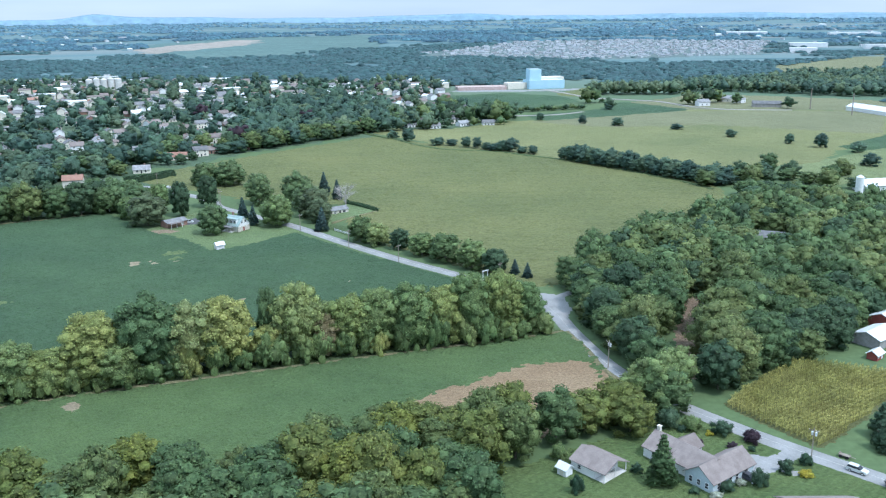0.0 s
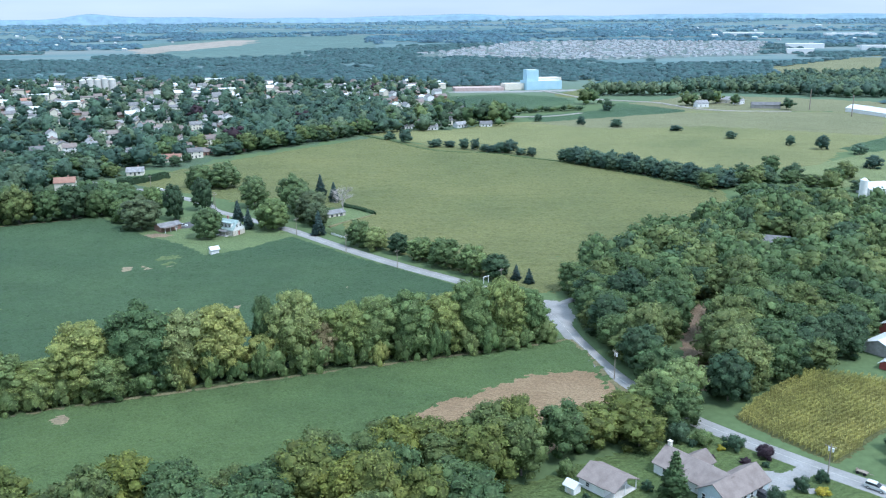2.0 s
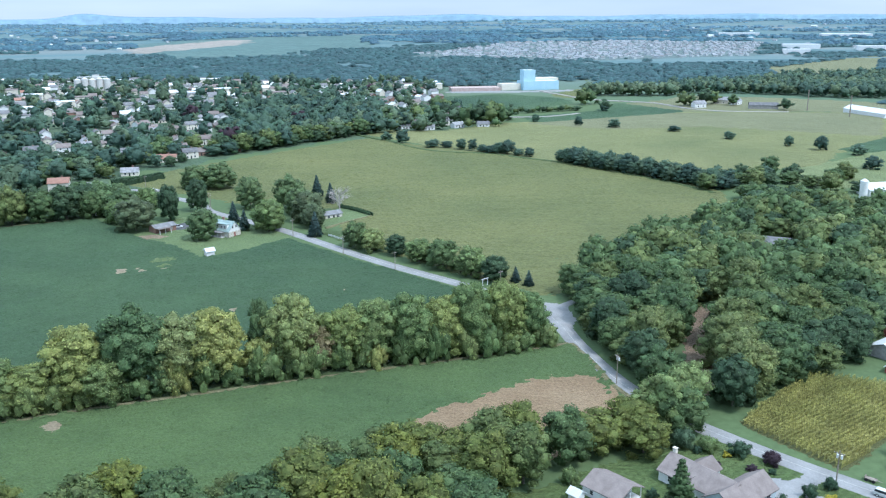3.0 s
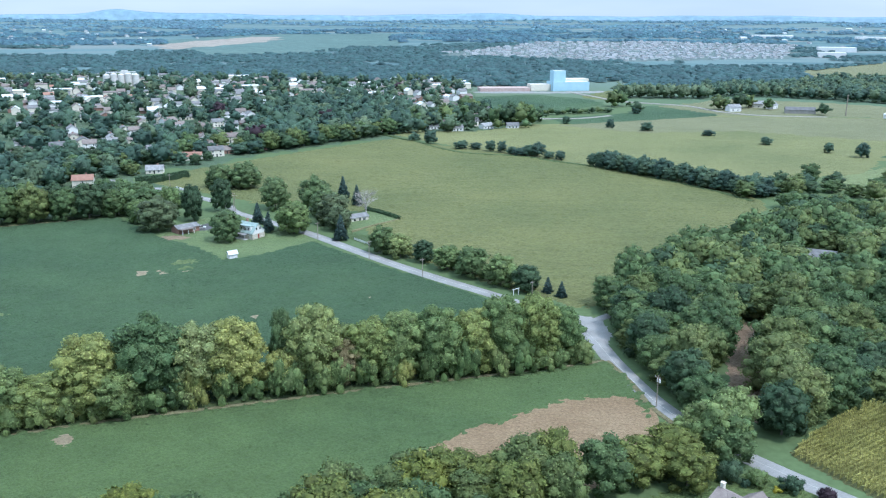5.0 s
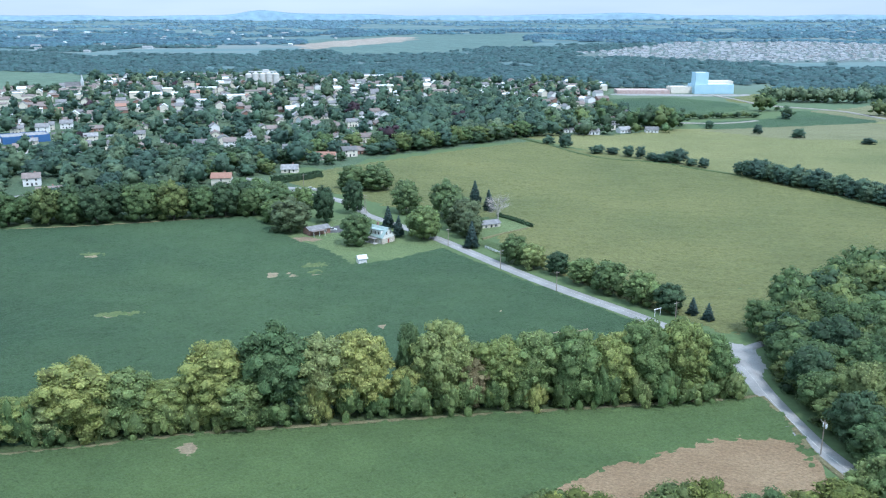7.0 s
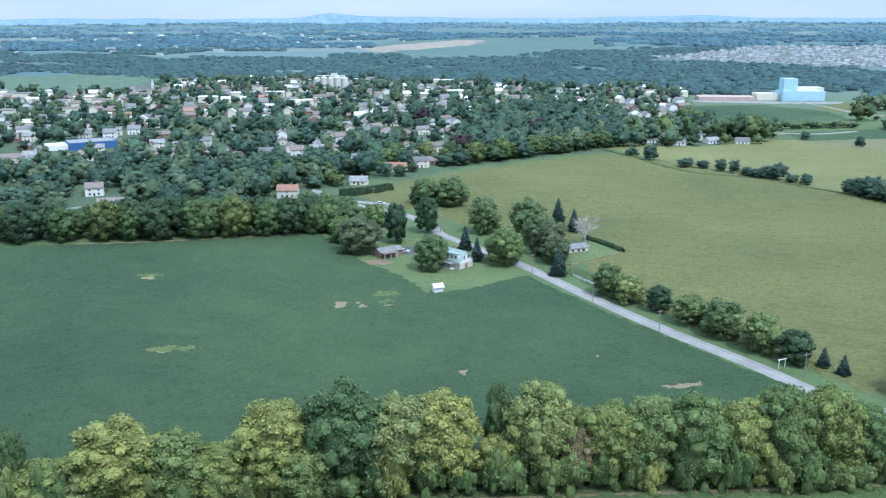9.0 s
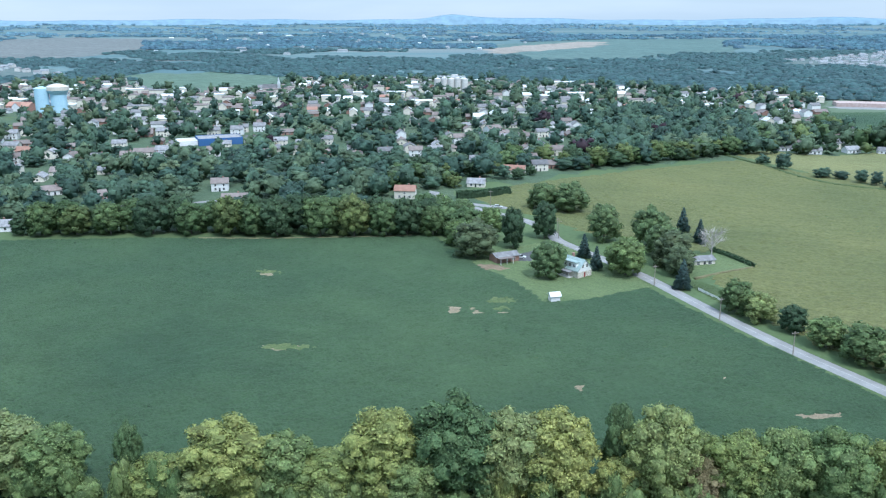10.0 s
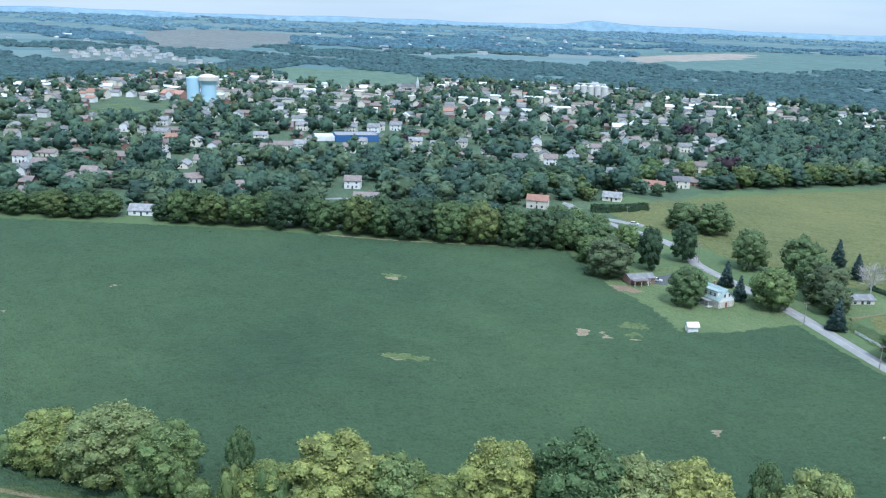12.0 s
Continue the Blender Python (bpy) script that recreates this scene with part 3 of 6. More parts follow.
TREES = {}
# kind: height, radius, lowest leaves, clumps, clump size, leaves, lobes, shape, trunk radius
KINDS = {"broad": (16, 6, 1.6, 3000, 0.34, LEAF, 46, "round", 0.32), "mass": (16, 6, 0.2, 3100, 0.37, LEAF, 46, "round", 0.30), "fine": (16, 6, 0.2, 10500, 0.26, LEAF, 84, "round", 0.30), "yard": (16, 6, 0.3, 2300, 0.46, LEAF, 58, "round", 0.30), "mid": (16, 6, 0.3, 540, 0.66, LEAF, 20, "round", 0.3), "far": (16, 6, 0.4, 170, 0.84, LEAF, 13, "round", 0.3), "dot": (16, 6, 0.4, 64, 0.98, LEAF, 8, "round", 0.3),
         "spruce": (16, 4, 0.8, 1900, 0.42, LEAF_BLUE, 34, "spruce", 0.25), "shrub": (4, 3, 0.05, 900, 0.22, LEAF, 14, "round", 0.08), "dead": (14, 5, 3, 0, 0, None, 0, "round", 0.28)}


def tree_mesh(kind, seed):
    key = (kind, seed)
    if key not in TREES:
        h, r, base, cards, size, leaves, lobes, shape, tr = KINDS[kind]
        crown = crown_mesh("crown", seed, h, r, base, cards, size, leaves, lobes, shape) if cards else None
        TREES[key] = crown, trunk_mesh("trunk", seed, h, max(base, 2 if h > 5 else 0.5), tr, None if cards else DEADWOOD, not cards)
    return TREES[key]


def tree(kind, x, y, h, r, seed=0, leaves=None, label="leafy green deciduous tree", group="", name="tree", category="tree"):
    crown, trunk = tree_mesh(kind, seed % 5)
    sh, sr = KINDS[kind][:2]
    e = new(name)
    turn = (x * 37.7 + y * 91.3) % 360
    e.matrix_basis = Matrix.LocRotScale((x, y, float(land(x, y))), Euler((0, 0, radians(turn))), (r / sr, r / sr, h / sh))
    tagged(e, label, category, group)
    part("trunk", trunk, None, e)
    if crown:
        c = part("crown", crown, None, e)
        if leaves:
            c.material_slots[0].link = "OBJECT"
            c.material_slots[0].material = leaves
    return e


def raw(me):
    """A mesh as arrays: vertices, corner indices, corners of each face."""
    v, i, n = np.empty(len(me.vertices) * 3), np.empty(len(me.loops), int), np.empty(len(me.polygons), int)
    me.vertices.foreach_get("co", v)
    me.loops.foreach_get("vertex_index", i)
    me.polygons.foreach_get("loop_total", n)
    return v.reshape(-1, 3), i, n


def joined(name, pieces, materials, label, category, soft=False, shade=None):
    """Many uncounted pieces in one mesh; each piece: arrays from raw() and the number of its material."""
    vs, ids, ns, ms, o = [], [], [], [], 0
    for v, i, n, m in pieces:
        vs.append(v)
        ids.append(i + o)
        ns.append(n)
        ms.append(np.full(len(n), m))
        o += len(v)
    v, i, n, m = np.concatenate(vs), np.concatenate(ids), np.concatenate(ns), np.concatenate(ms)
    me = bpy.data.meshes.new(name)
    me.vertices.add(len(v))
    me.vertices.foreach_set("co", v.ravel())
    me.loops.add(len(i))
    me.loops.foreach_set("vertex_index", i)
    me.polygons.add(len(n))
    me.polygons.foreach_set("loop_start", np.concatenate([[0], np.cumsum(n)[:-1]]))
    me.polygons.foreach_set("material_index", m)
    me.polygons.foreach_set("use_smooth", np.full(len(n), soft))
    for q in materials:
        me.materials.append(q)
    me.update(calc_edges=True)
    if shade:
        me.normals_split_custom_set_from_vertices(np.concatenate(shade).tolist())
    return tagged(new(name, me), label, category, kind="stuff")


def placed(me, x, y, h, r, sh, sr, z=0.0):
    """A mesh's arrays, turned, scaled and set on the ground."""
    v, i, n = raw(me)
    a = radians((x * 37.7 + y * 91.3) % 360)
    c, s = math.cos(a), math.sin(a)
    k = np.array([r / sr, r / sr, h / sh])
    v = v * k
    return np.stack([v[:, 0] * c - v[:, 1] * s + x, v[:, 0] * s + v[:, 1] * c + y, v[:, 2] + z + float(land(x, y))], -1), i, n


def wood_stuff(name, spots, label, kind="far", tones=None):
    """Trees past counting: x, y, height, radius, tone."""
    pieces, shade = [], []
    sh, sr = KINDS[kind][:2]
    for k, (x, y, h, r, tone) in enumerate(spots):
        crown = tree_mesh("dot" if kind == "far" and math.hypot(x, y) > 720 else kind, k % 5)[0]
        pieces.append((*placed(crown, x, y, h, r, sh, sr), tone))
        a = radians((x * 37.7 + y * 91.3) % 360)
        q = SHADE[crown.name]
        shade.append(np.stack([q[:, 0] * math.cos(a) - q[:, 1] * math.sin(a), q[:, 0] * math.sin(a) + q[:, 1] * math.cos(a), q[:, 2]], -1))
    return joined(name, pieces, tones or TONE_SET, label, "trees", True, shade)


def scatter(poly, spacing, seed, jitter=0.4):
    p = np.array(poly, float)
    (x0, y0), (x1, y1) = p.min(0), p.max(0)
    rng = np.random.default_rng(seed)
    gx, gy = np.meshgrid(np.arange(x0, x1, spacing), np.arange(y0, y1, spacing * 0.87), indexing="ij")
    gx = gx + (np.arange(gx.shape[1]) % 2)[None] * spacing / 2
    gx, gy = gx + rng.uniform(-jitter, jitter, gx.shape) * spacing, gy + rng.uniform(-jitter, jitter, gy.shape) * spacing
    k = inside(gx, gy, poly)
    return list(zip(gx[k].tolist(), gy[k].tolist())), rng


# hedgerow between the two soybean fields: x, y, height, crown radius, tone
# Hedgerow leaf colours are brightened in place of sunlight falling on the row.
TONES = {"g": (LEAF, "tall leafy green tree in the field hedgerow"), "d": (leaf("leaf_hedge_dark", (0.088, 0.148, 0.064), (0.114, 0.172, 0.074)), "tall dark green tree in the field hedgerow"), "y": (LEAF_YELLOW, "yellow-green tree in the field hedgerow"), "o": (leaf("leaf_olive_pale", (0.182, 0.230, 0.094), (0.216, 0.260, 0.106)), "olive-green tree in the field hedgerow"), "h": (leaf("leaf_hedge", (0.165, 0.218, 0.072), (0.222, 0.270, 0.090)), "light yellow-green tree in the field hedgerow"), "k": (leaf("leaf_brownish", (0.090, 0.128, 0.066), (0.118, 0.152, 0.078)), "brownish green tree"), "n": (TONE_SET[1], "narrow dark tree"), "b": (LEAF_BROWN, "tree with browning leaves in the hedgerow")}
HEDGE = [(-217, 187, 14, 7.5, "h"), (-202, 193, 17.5, 10, "o"), (-190, 198, 15, 7.5, "g"), (-173, 205, 18, 3.0, "d"), (-165, 206, 10, 7, "h"), (-151, 212, 19, 9.5, "y"), (-155, 208, 11, 6, "o"), (-140, 217, 15.5, 7.5, "g"), (-131, 221, 12.5, 7.5, "h"),
         (-120, 227, 21.5, 8.6, "y"), (-106, 233, 25, 9.0, "d"), (-113, 226, 14, 7, "g"), (-95, 238, 21.5, 8, "o"), (-86, 242, 23, 8.5, "y"), (-75, 252, 22, 3.6, "d")]
HEDGE_E = [(-65, 250, 24, 7.8, "g"), (-73, 246, 12, 6, "y"), (-57, 251, 14, 4.8, "b"), (-50, 256, 19, 7.6, "h"), (-42, 259, 19.5, 7, "g"), (-31, 262, 20.5, 7.8, "g"), (-21, 265, 19.5, 7, "h"), (-12, 268, 23, 7, "g"), (-2, 272, 23, 7.4, "h"), (6, 277, 17, 6, "g"), (-37, 266, 17, 6.5, "g"), (-16, 273, 18, 6.5, "h"), (-58, 259, 15, 6, "g")]
for i, (x, y, h, r, tone) in enumerate(HEDGE + HEDGE_E):
    tree("fine", x, y, h, r * 1.12, i, *TONES[tone], group="hedgerow trees")
rng = np.random.default_rng(8)
for i in range(40):
    x = -225 + 235 * i / 39 + rng.uniform(-2, 2)
    y = np.interp(x, [-230, -155, -116, -81, -39, 0, 14], [180, 205, 223, 238, 254, 267, 275]) + rng.uniform(-1, 1.5)
    tree("shrub", x, y, rng.uniform(5, 11), rng.uniform(3.2, 4.8), i, LEAF_YELLOW if i % 9 == 4 else None, "green undergrowth bush below the hedgerow", "hedgerow bushes", "bush", "bush")

# belt of trees along the near edge of the strip
BELT = [(-125, 154), (-108, 161), (-87, 168), (-62, 171), (-51, 178), (-40, 188), (-19, 195), (1, 201), (20, 206), (30, 214), (40, 214), (43, 212), (40, 209), (29, 203), (20, 197), (9, 189), (1, 184), (-3, 172), (-10, 150), (-60, 130), (-125, 120)]
pts, rng = scatter(BELT, 9.0, 11)
extra = []
BELT_TONES = [TONE_SET[0], TONE_SET[2], LEAF_MOSS, leaf("leaf_bright_moss", (0.126, 0.160, 0.036), (0.158, 0.186, 0.043))]
for i, (x, y) in enumerate(pts):
    west = np.clip((-10 - x) / 60, 0, 1)
    h, r, tone = rng.uniform(9.5, 17), rng.uniform(5.4, 8.2), int(rng.choice([0, 1, 2, 3], p=np.array([0.42, 0.30, 0.22, 0.06]) * (1 - west) + np.array([0.14, 0.22, 0.40, 0.24]) * west))
    if y > 150:
        tree("mass", x, y, h, r, i, BELT_TONES[tone], "leafy tree in the dense belt", "belt trees")
    else:
        extra.append((x, y, h, r, tone))
for i, (x, y, h, r) in enumerate([(41, 219, 15, 6.5), (47, 229, 14, 6), (36, 222, 11, 5)]):
    tree("broad", x, y, h, r, i, None, "tall tree beside the country road", "belt trees")
# woods east of the road
WOODS = [(31, 318), (28, 300), (35, 277), (43, 254), (52, 238), (62, 231), (72, 244), (86, 255), (97, 262), (106, 268), (110, 279), (117, 293), (150, 304), (240, 330), (300, 420), (250, 470), (182, 452), (150, 440), (130, 456), (109, 440), (62, 392), (36, 350), (24, 326)]
pts, rng = scatter(WOODS, 9.6, 12)
for i, (x, y) in enumerate(pts):
    if (abs(x - 70 - (y - 312) * 0.262) < 8.4 and y < 319) or math.hypot(x - 120, y - 396) < 12 or math.hypot(x - 118, y - 382) < 7:
        continue
    h, r, tone = rng.uniform(9, 19), rng.uniform(6, 9), int(rng.choice([0, 1, 2, 3], p=[0.46, 0.20, 0.24, 0.10]))
    if x < 118 and y < 330:
        tree("mass", x, y, h, r, i, TONE_SET[tone], "leafy tree in the dense wood", "wood trees")
    else:
        extra.append((x, y, h, r, tone))
for i, (x, y) in enumerate([(42, 243), (39, 252), (37, 261), (34, 270), (32, 279), (30, 288), (29, 297), (30, 307), (28, 318), (25, 327), (106, 273), (110, 280), (115, 286), (99, 267), (90, 260), (43, 217), (60, 232), (67, 241), (76, 248), (83, 254), (91, 258)]):
    tree("mass", x, y, 12 + 3 * math.sin(i * 2.1), 6.6, i, TONE_SET[i % 3], "leafy tree overhanging the road edge", "wood trees")
pts, rng = scatter([(112, 450), (133, 500), (148, 518), (172, 505), (176, 468), (150, 445)], 10.5, 13)
extra += [(x, y, rng.uniform(7, 11), rng.uniform(5, 7), int(rng.integers(3))) for x, y in pts]
wood_stuff("wood_trees", extra, "dense leafy wood beyond the counted trees", "mid")
# tree line behind the western field
LINE = [(-505, 302, 12, 8), (-486, 313, 11, 8), (-467, 324, 11, 8.5), (-449, 334, 13, 9), (-436, 342, 12, 8), (-403, 364, 10, 6), (-393, 368, 15.5, 9), (-379, 376, 13.5, 9), (-365, 384, 15.5, 9.5), (-347, 394, 17, 10), (-330, 402, 14.5, 9), (-312, 409, 18, 9.4), (-301, 413, 14, 8), (-290, 418, 18.5, 10), (-271, 427, 17.5, 10), (-256, 434, 18, 9), (-244, 441, 15.5, 9), (-233, 446, 17, 9), (-222, 452, 14, 8)]
for i, (x, y, h, r) in enumerate(LINE):
    tree("yard", x + 3, y - 6, h * 1.1, r * 0.88, i, TONE_SET[(0, 1, 0, 2)[i % 4]], "dark green tree along the field edge", "field edge trees")
    tree("yard", x + 9, y + 4, h * 1.05, r * 0.85, i + 1, TONE_SET[i % 2], "dark green tree along the field edge", "field edge trees")
# roadside row
for i, (x, y, h, r) in enumerate([(-69, 392, 12, 6.2), (-60, 385, 10.5, 5.6), (-49, 379, 9.5, 4.8), (-38, 369, 10.5, 6.4), (-27, 360, 12, 7), (-15, 350, 12, 6.6), (-5, 343, 10.5, 5.6)]):
    tree("yard", x, y, h, r, i, (TONE_SET[0], LEAF, TONE_SET[1], LEAF)[i % 4], "leafy green roadside tree", "roadside trees")
for x, y in ((3, 341), (8, 336)):
    tree("spruce", x, y, 7, 2.4, 1, None, "small dark conifer by the road", "roadside conifers")
# farmstead trees
YARD = [(-184, 419, 14, 9.6, "k"), (-175, 441, 16, 5.4, "n"), (-168, 464, 15, 5.8, "n"), (-145, 404, 13, 7.4, "d"), (-141, 472, 14.5, 7.6, "d"), (-119, 471, 15.5, 8.2, "d"), (-110, 456, 13, 7.5, "d"), (-117, 420, 13.5, 7.8, "g"), (-123, 428, 10, 5, "g"), (-102, 441, 13, 8.4, "k"), (-97, 429, 10, 6, "k"),
        (-212, 452, 14, 7.6, "d"), (-201, 446, 13, 7.6, "d"), (-192, 454, 13, 6.5, "g"), (-224, 458, 13, 7.5, "d"), (-234, 466, 13, 7.5, "d"), (-228, 474, 12, 7, "g"), (-214, 468, 12, 7, "d"), (-199, 433, 11, 6.5, "g"), (-191, 525, 12, 8, "d"), (-175, 525, 13.5, 9.6, "d")]
for i, (x, y, h, r, tone) in enumerate(YARD):
    tree("yard", x, y, h * 1.2, r * 1.0, i, TONES[tone][0], "large leafy shade tree in the farmyard", "farmyard trees")
for x, y, h in ((-140, 437, 12), (-130, 422, 11), (-92, 411, 13), (-110, 502, 14), (-99, 486, 12.5)):
    tree("spruce", x, y, h, h * 0.3, 2, None, "blue-green spruce in the farmyard", "farmyard spruces")
tree("dead", -90, 465, 14, 6.2, 0, None, "bare bleached dead tree")
# hedge beyond the ripening field and single bushes
for i in range(22):
    x = 46 + 84 * i / 21
    y = np.interp(x, [45, 59, 77, 93, 108, 130], [626, 609, 592, 575, 555, 535])
    tree("mid", x, y, 11 + 2.5 * math.sin(i * 2.3), 6.5, i, TOWN_HAZE_TONES[(0, 1, 0, 2)[i % 4]], "dark bushy tree in the far hedge", "far hedge trees")
    if i % 2:
        tree("mid", x + 4, y + 5, 10 + 2 * math.sin(i * 1.3), 6, i, TOWN_HAZE_TONES[(i // 2) % 3], "dark bushy tree in the far hedge", "far hedge trees")
BUSHES = [(-99, 735), (-84, 721), (-57, 697), (-46, 697), (-34, 688), (-25, 683), (-17, 676), (-11, 670), (-4, 667), (2, 666), (10, 659), (18, 653), (40, 628), (45, 626), (136, 540), (150, 555), (165, 568), (183, 570), (224, 709), (241, 688), (101, 820), (151, 796), (187, 748), (70, 837), (31, 868), (108, 960), (261, 666), (246, 604)]
for i, (x, y) in enumerate(BUSHES):
    tree("mid", x, y, 7.5 + 2 * math.sin(i * 1.7) + (2.5 if i in (1, 9, 18, 19, 25) else 0), 5 + math.sin(i), i, TOWN_HAZE_TONES[i % 2], "round dark bush standing in the fields", "field bushes", "bush", "bush")

for i, (x, y) in enumerate([(138, 546), (146, 552), (154, 556), (163, 570), (172, 583), (182, 567), (185, 542), (214, 567), (200, 548), (208, 525), (120, 531), (192, 530), (176, 553), (160, 545), (148, 535)]):
    tree("mid", x, y, 10 + 2.5 * math.sin(i * 1.9), 6.4, i, TONE_SET[(0, 1, 2, 3)[i % 4]], "leafy tree at the edge of the far meadow", "far hedge trees")

# ---- buildings ----
WINDOW_MESH = {}


def window(parent, side, u, z, w, h, L, W, pane=True):
    """A framed window on one wall of a gabled body (f, b: long sides; l, r: gable ends)."""
    if (w, h) not in WINDOW_MESH:
        fr, pa = bmesh.new(), bmesh.new()
        for x0, x1, z0, z1 in ((-w / 2 - 0.1, -w / 2, -0.1, h + 0.1), (w / 2, w / 2 + 0.1, -0.1, h + 0.1), (-w / 2, w / 2, -0.1, 0), (-w / 2, w / 2, h, h + 0.1), (-w / 2, w / 2, h / 2 - 0.03, h / 2 + 0.03)):
            box(fr, x0, -0.09, z0, x1, 0.0, z1)
        box(pa, -w / 2, -0.04, 0, w / 2, 0.0, h)
        meshes = []
        for nm, q, m in (("window_frame", fr, WHITE), ("pane", pa, GLASS)):
            me = bpy.data.meshes.new(nm)
            bmesh.ops.recalc_face_normals(q, faces=q.faces)
            q.to_mesh(me)
            q.free()
            me.materials.append(m)
            meshes.append(me)
        WINDOW_MESH[(w, h)] = meshes
    fr, pa = WINDOW_MESH[(w, h)]
    m = {"f": pose(u, -W / 2, z), "b": pose(u, W / 2, z, 0, 0, 180), "l": pose(-L / 2, u, z, 0, 0, -90), "r": pose(L / 2, u, z, 0, 0, 90)}[side]
    o = part("window", fr, None, parent)
    o.matrix_basis = m
    if pane:
        part("pane", pa, None, o, "dark window glass")
    else:
        part("pane", pa, None, parent, "dark window glass").matrix_basis = m


def gable_walls(bm, L, W, H, R):
    a, b = L / 2, W / 2
    v = [bm.verts.new(p) for p in ((-a, -b, -0.2), (a, -b, -0.2), (a, b, -0.2), (-a, b, -0.2), (-a, -b, H), (a, -b, H), (a, b, H), (-a, b, H), (-a, 0, H + R), (a, 0, H + R))]
    for f in ((0, 1, 5, 4), (2, 3, 7, 6), (1, 2, 6, 9, 5), (3, 0, 4, 8, 7), (3, 2, 1, 0)):
        bm.faces.new([v[i] for i in f])


def gable_roof(bm, L, W, H, R, over=0.45, thick=0.18):
    a, b = L / 2 + over, W / 2 + over
    he = H - over * R / (W / 2)
    prof = [(-b, he), (0, H + R), (b, he), (b, he + thick), (0, H + R + thick * 1.15), (-b, he + thick)]
    lo, hi = [bm.verts.new((-a, y, z + 0.01)) for y, z in prof], [bm.verts.new((a, y, z + 0.01)) for y, z in prof]
    for i in range(6):
        j = (i + 1) % 6
        bm.faces.new((lo[i], lo[j], hi[j], hi[i]))
    bm.faces.new((lo[0], lo[5], lo[4], lo[1]))
    bm.faces.new((lo[1], lo[4], lo[3], lo[2]))
    bm.faces.new((hi[1], hi[4], hi[5], hi[0]))
    bm.faces.new((hi[2], hi[3], hi[4], hi[1]))


def gable_house(x, y, rot, L, W, H, R, wall, roof, label, windows=(), door=None, chimney=None, name="house", category="house", group="", doorcol=None):
    e = thing(name, x, y, float(land(x, y)), rot, label, category, group)
    bm = bmesh.new()
    gable_walls(bm, L, W, H, R)
    part("wall", bm, wall, e)
    bm = bmesh.new()
    gable_roof(bm, L, W, H, R)
    part("roof", bm, roof, e)
    for side, u, z, w, h in windows:
        window(e, side, u, z, w, h, L, W)
    if door:
        side, u = door
        bm = bmesh.new()
        box(bm, -0.5, -0.07, 0.1, 0.5, 0, 2.15)
        d = part("door", bm, doorcol or REDPAINT, e)
        d.matrix_basis = {"f": pose(u, -W / 2, 0), "b": pose(u, W / 2, 0, 0, 0, 180), "l": pose(-L / 2, u, 0, 0, 0, -90), "r": pose(L / 2, u, 0, 0, 0, 90)}[side]
    if chimney:
        cx, cy, top = chimney
        bm = bmesh.new()
        box(bm, cx - 0.4, cy - 0.4, H * 0.8, cx + 0.4, cy + 0.4, top)
        box(bm, cx - 0.5, cy - 0.5, top, cx + 0.5, cy + 0.5, top + 0.15)
        part("chimney", bm, BRICK, e)
    return e


HOUSE_SHAPES = {}


def house_shape(j, L, W, H, R):
    """Walls (0) or roof (1) of a gabled house as arrays, made once for each size."""
    key = j, L, W, H, R
    if key not in HOUSE_SHAPES:
        bm = bmesh.new()
        (gable_walls, gable_roof)[j](bm, L, W, H, R)
        bmesh.ops.recalc_face_normals(bm, faces=bm.faces)
        bm.verts.index_update()
        fs = [[q.index for q in g.verts] for g in bm.faces]
        HOUSE_SHAPES[key] = np.array([q.co[:] for q in bm.verts]), np.array(sum(fs, [])), np.array([len(g) for g in fs])
        bm.free()
    return HOUSE_SHAPES[key]


def turned(v, x, y, z, a):
    return np.stack([v[:, 0] * math.cos(a) - v[:, 1] * math.sin(a) + x, v[:, 0] * math.sin(a) + v[:, 1] * math.cos(a) + y, v[:, 2] + z], -1)


def flat_block(e, name, x0, y0, x1, y1, h, wall, roof, z=0.0):
    """A flat-roofed block with a parapet, as wall and roof parts of a building."""
    bm = bmesh.new()
    box(bm, x0, y0, z - 0.2, x1, y1, z + h - 0.4)
    for a, b, c, d in ((x0, y0, x1, y0 + 0.4), (x0, y1 - 0.4, x1, y1), (x0, y0 + 0.4, x0 + 0.4, y1 - 0.4), (x1 - 0.4, y0 + 0.4, x1, y1 - 0.4)):
        box(bm, a, b, z + h - 0.4, c, d, z + h)
    part(name, bm, wall, e)
    bm = bmesh.new()
    box(bm, x0 + 0.42, y0 + 0.42, z + h - 0.39, x1 - 0.42, y1 - 0.42, z + h - 0.3)
    part("roof", bm, roof, e)


# white farmhouse with its porch and dormer
cape = gable_house(-135.8, 412.2, -26, 10, 8, 3.3, 3.9, WHITE, TINROOF, "white one-and-a-half-storey farmhouse with pale metal roof on the lawn",
                   [("r", -2.4, 0.9, 1.0, 1.5), ("r", 2.4, 0.9, 1.0, 1.5), ("r", -1.2, 4.2, 0.9, 1.3), ("r", 1.2, 4.2, 0.9, 1.3), ("f", -3, 0.9, 1.0, 1.5), ("f", 3.4, 0.9, 1.0, 1.5)], ("r", 0), (-2, 0.4, 8.6))
bm = bmesh.new()
box(bm, -3.6, -3.4, 3.6, 3.4, -0.6, 6.2)
part("dormer", bm, WHITE, cape)
bm = bmesh.new()
box(bm, -3.9, -3.7, 6.21, 3.7, -0.1, 6.36)
part("dormer_roof", bm, TINROOF, cape)
for u in (-2.4, 0, 2.2):
    window(cape, "f", u, 4.2, 0.9, 1.2, 10, 6.81)
bm = bmesh.new()
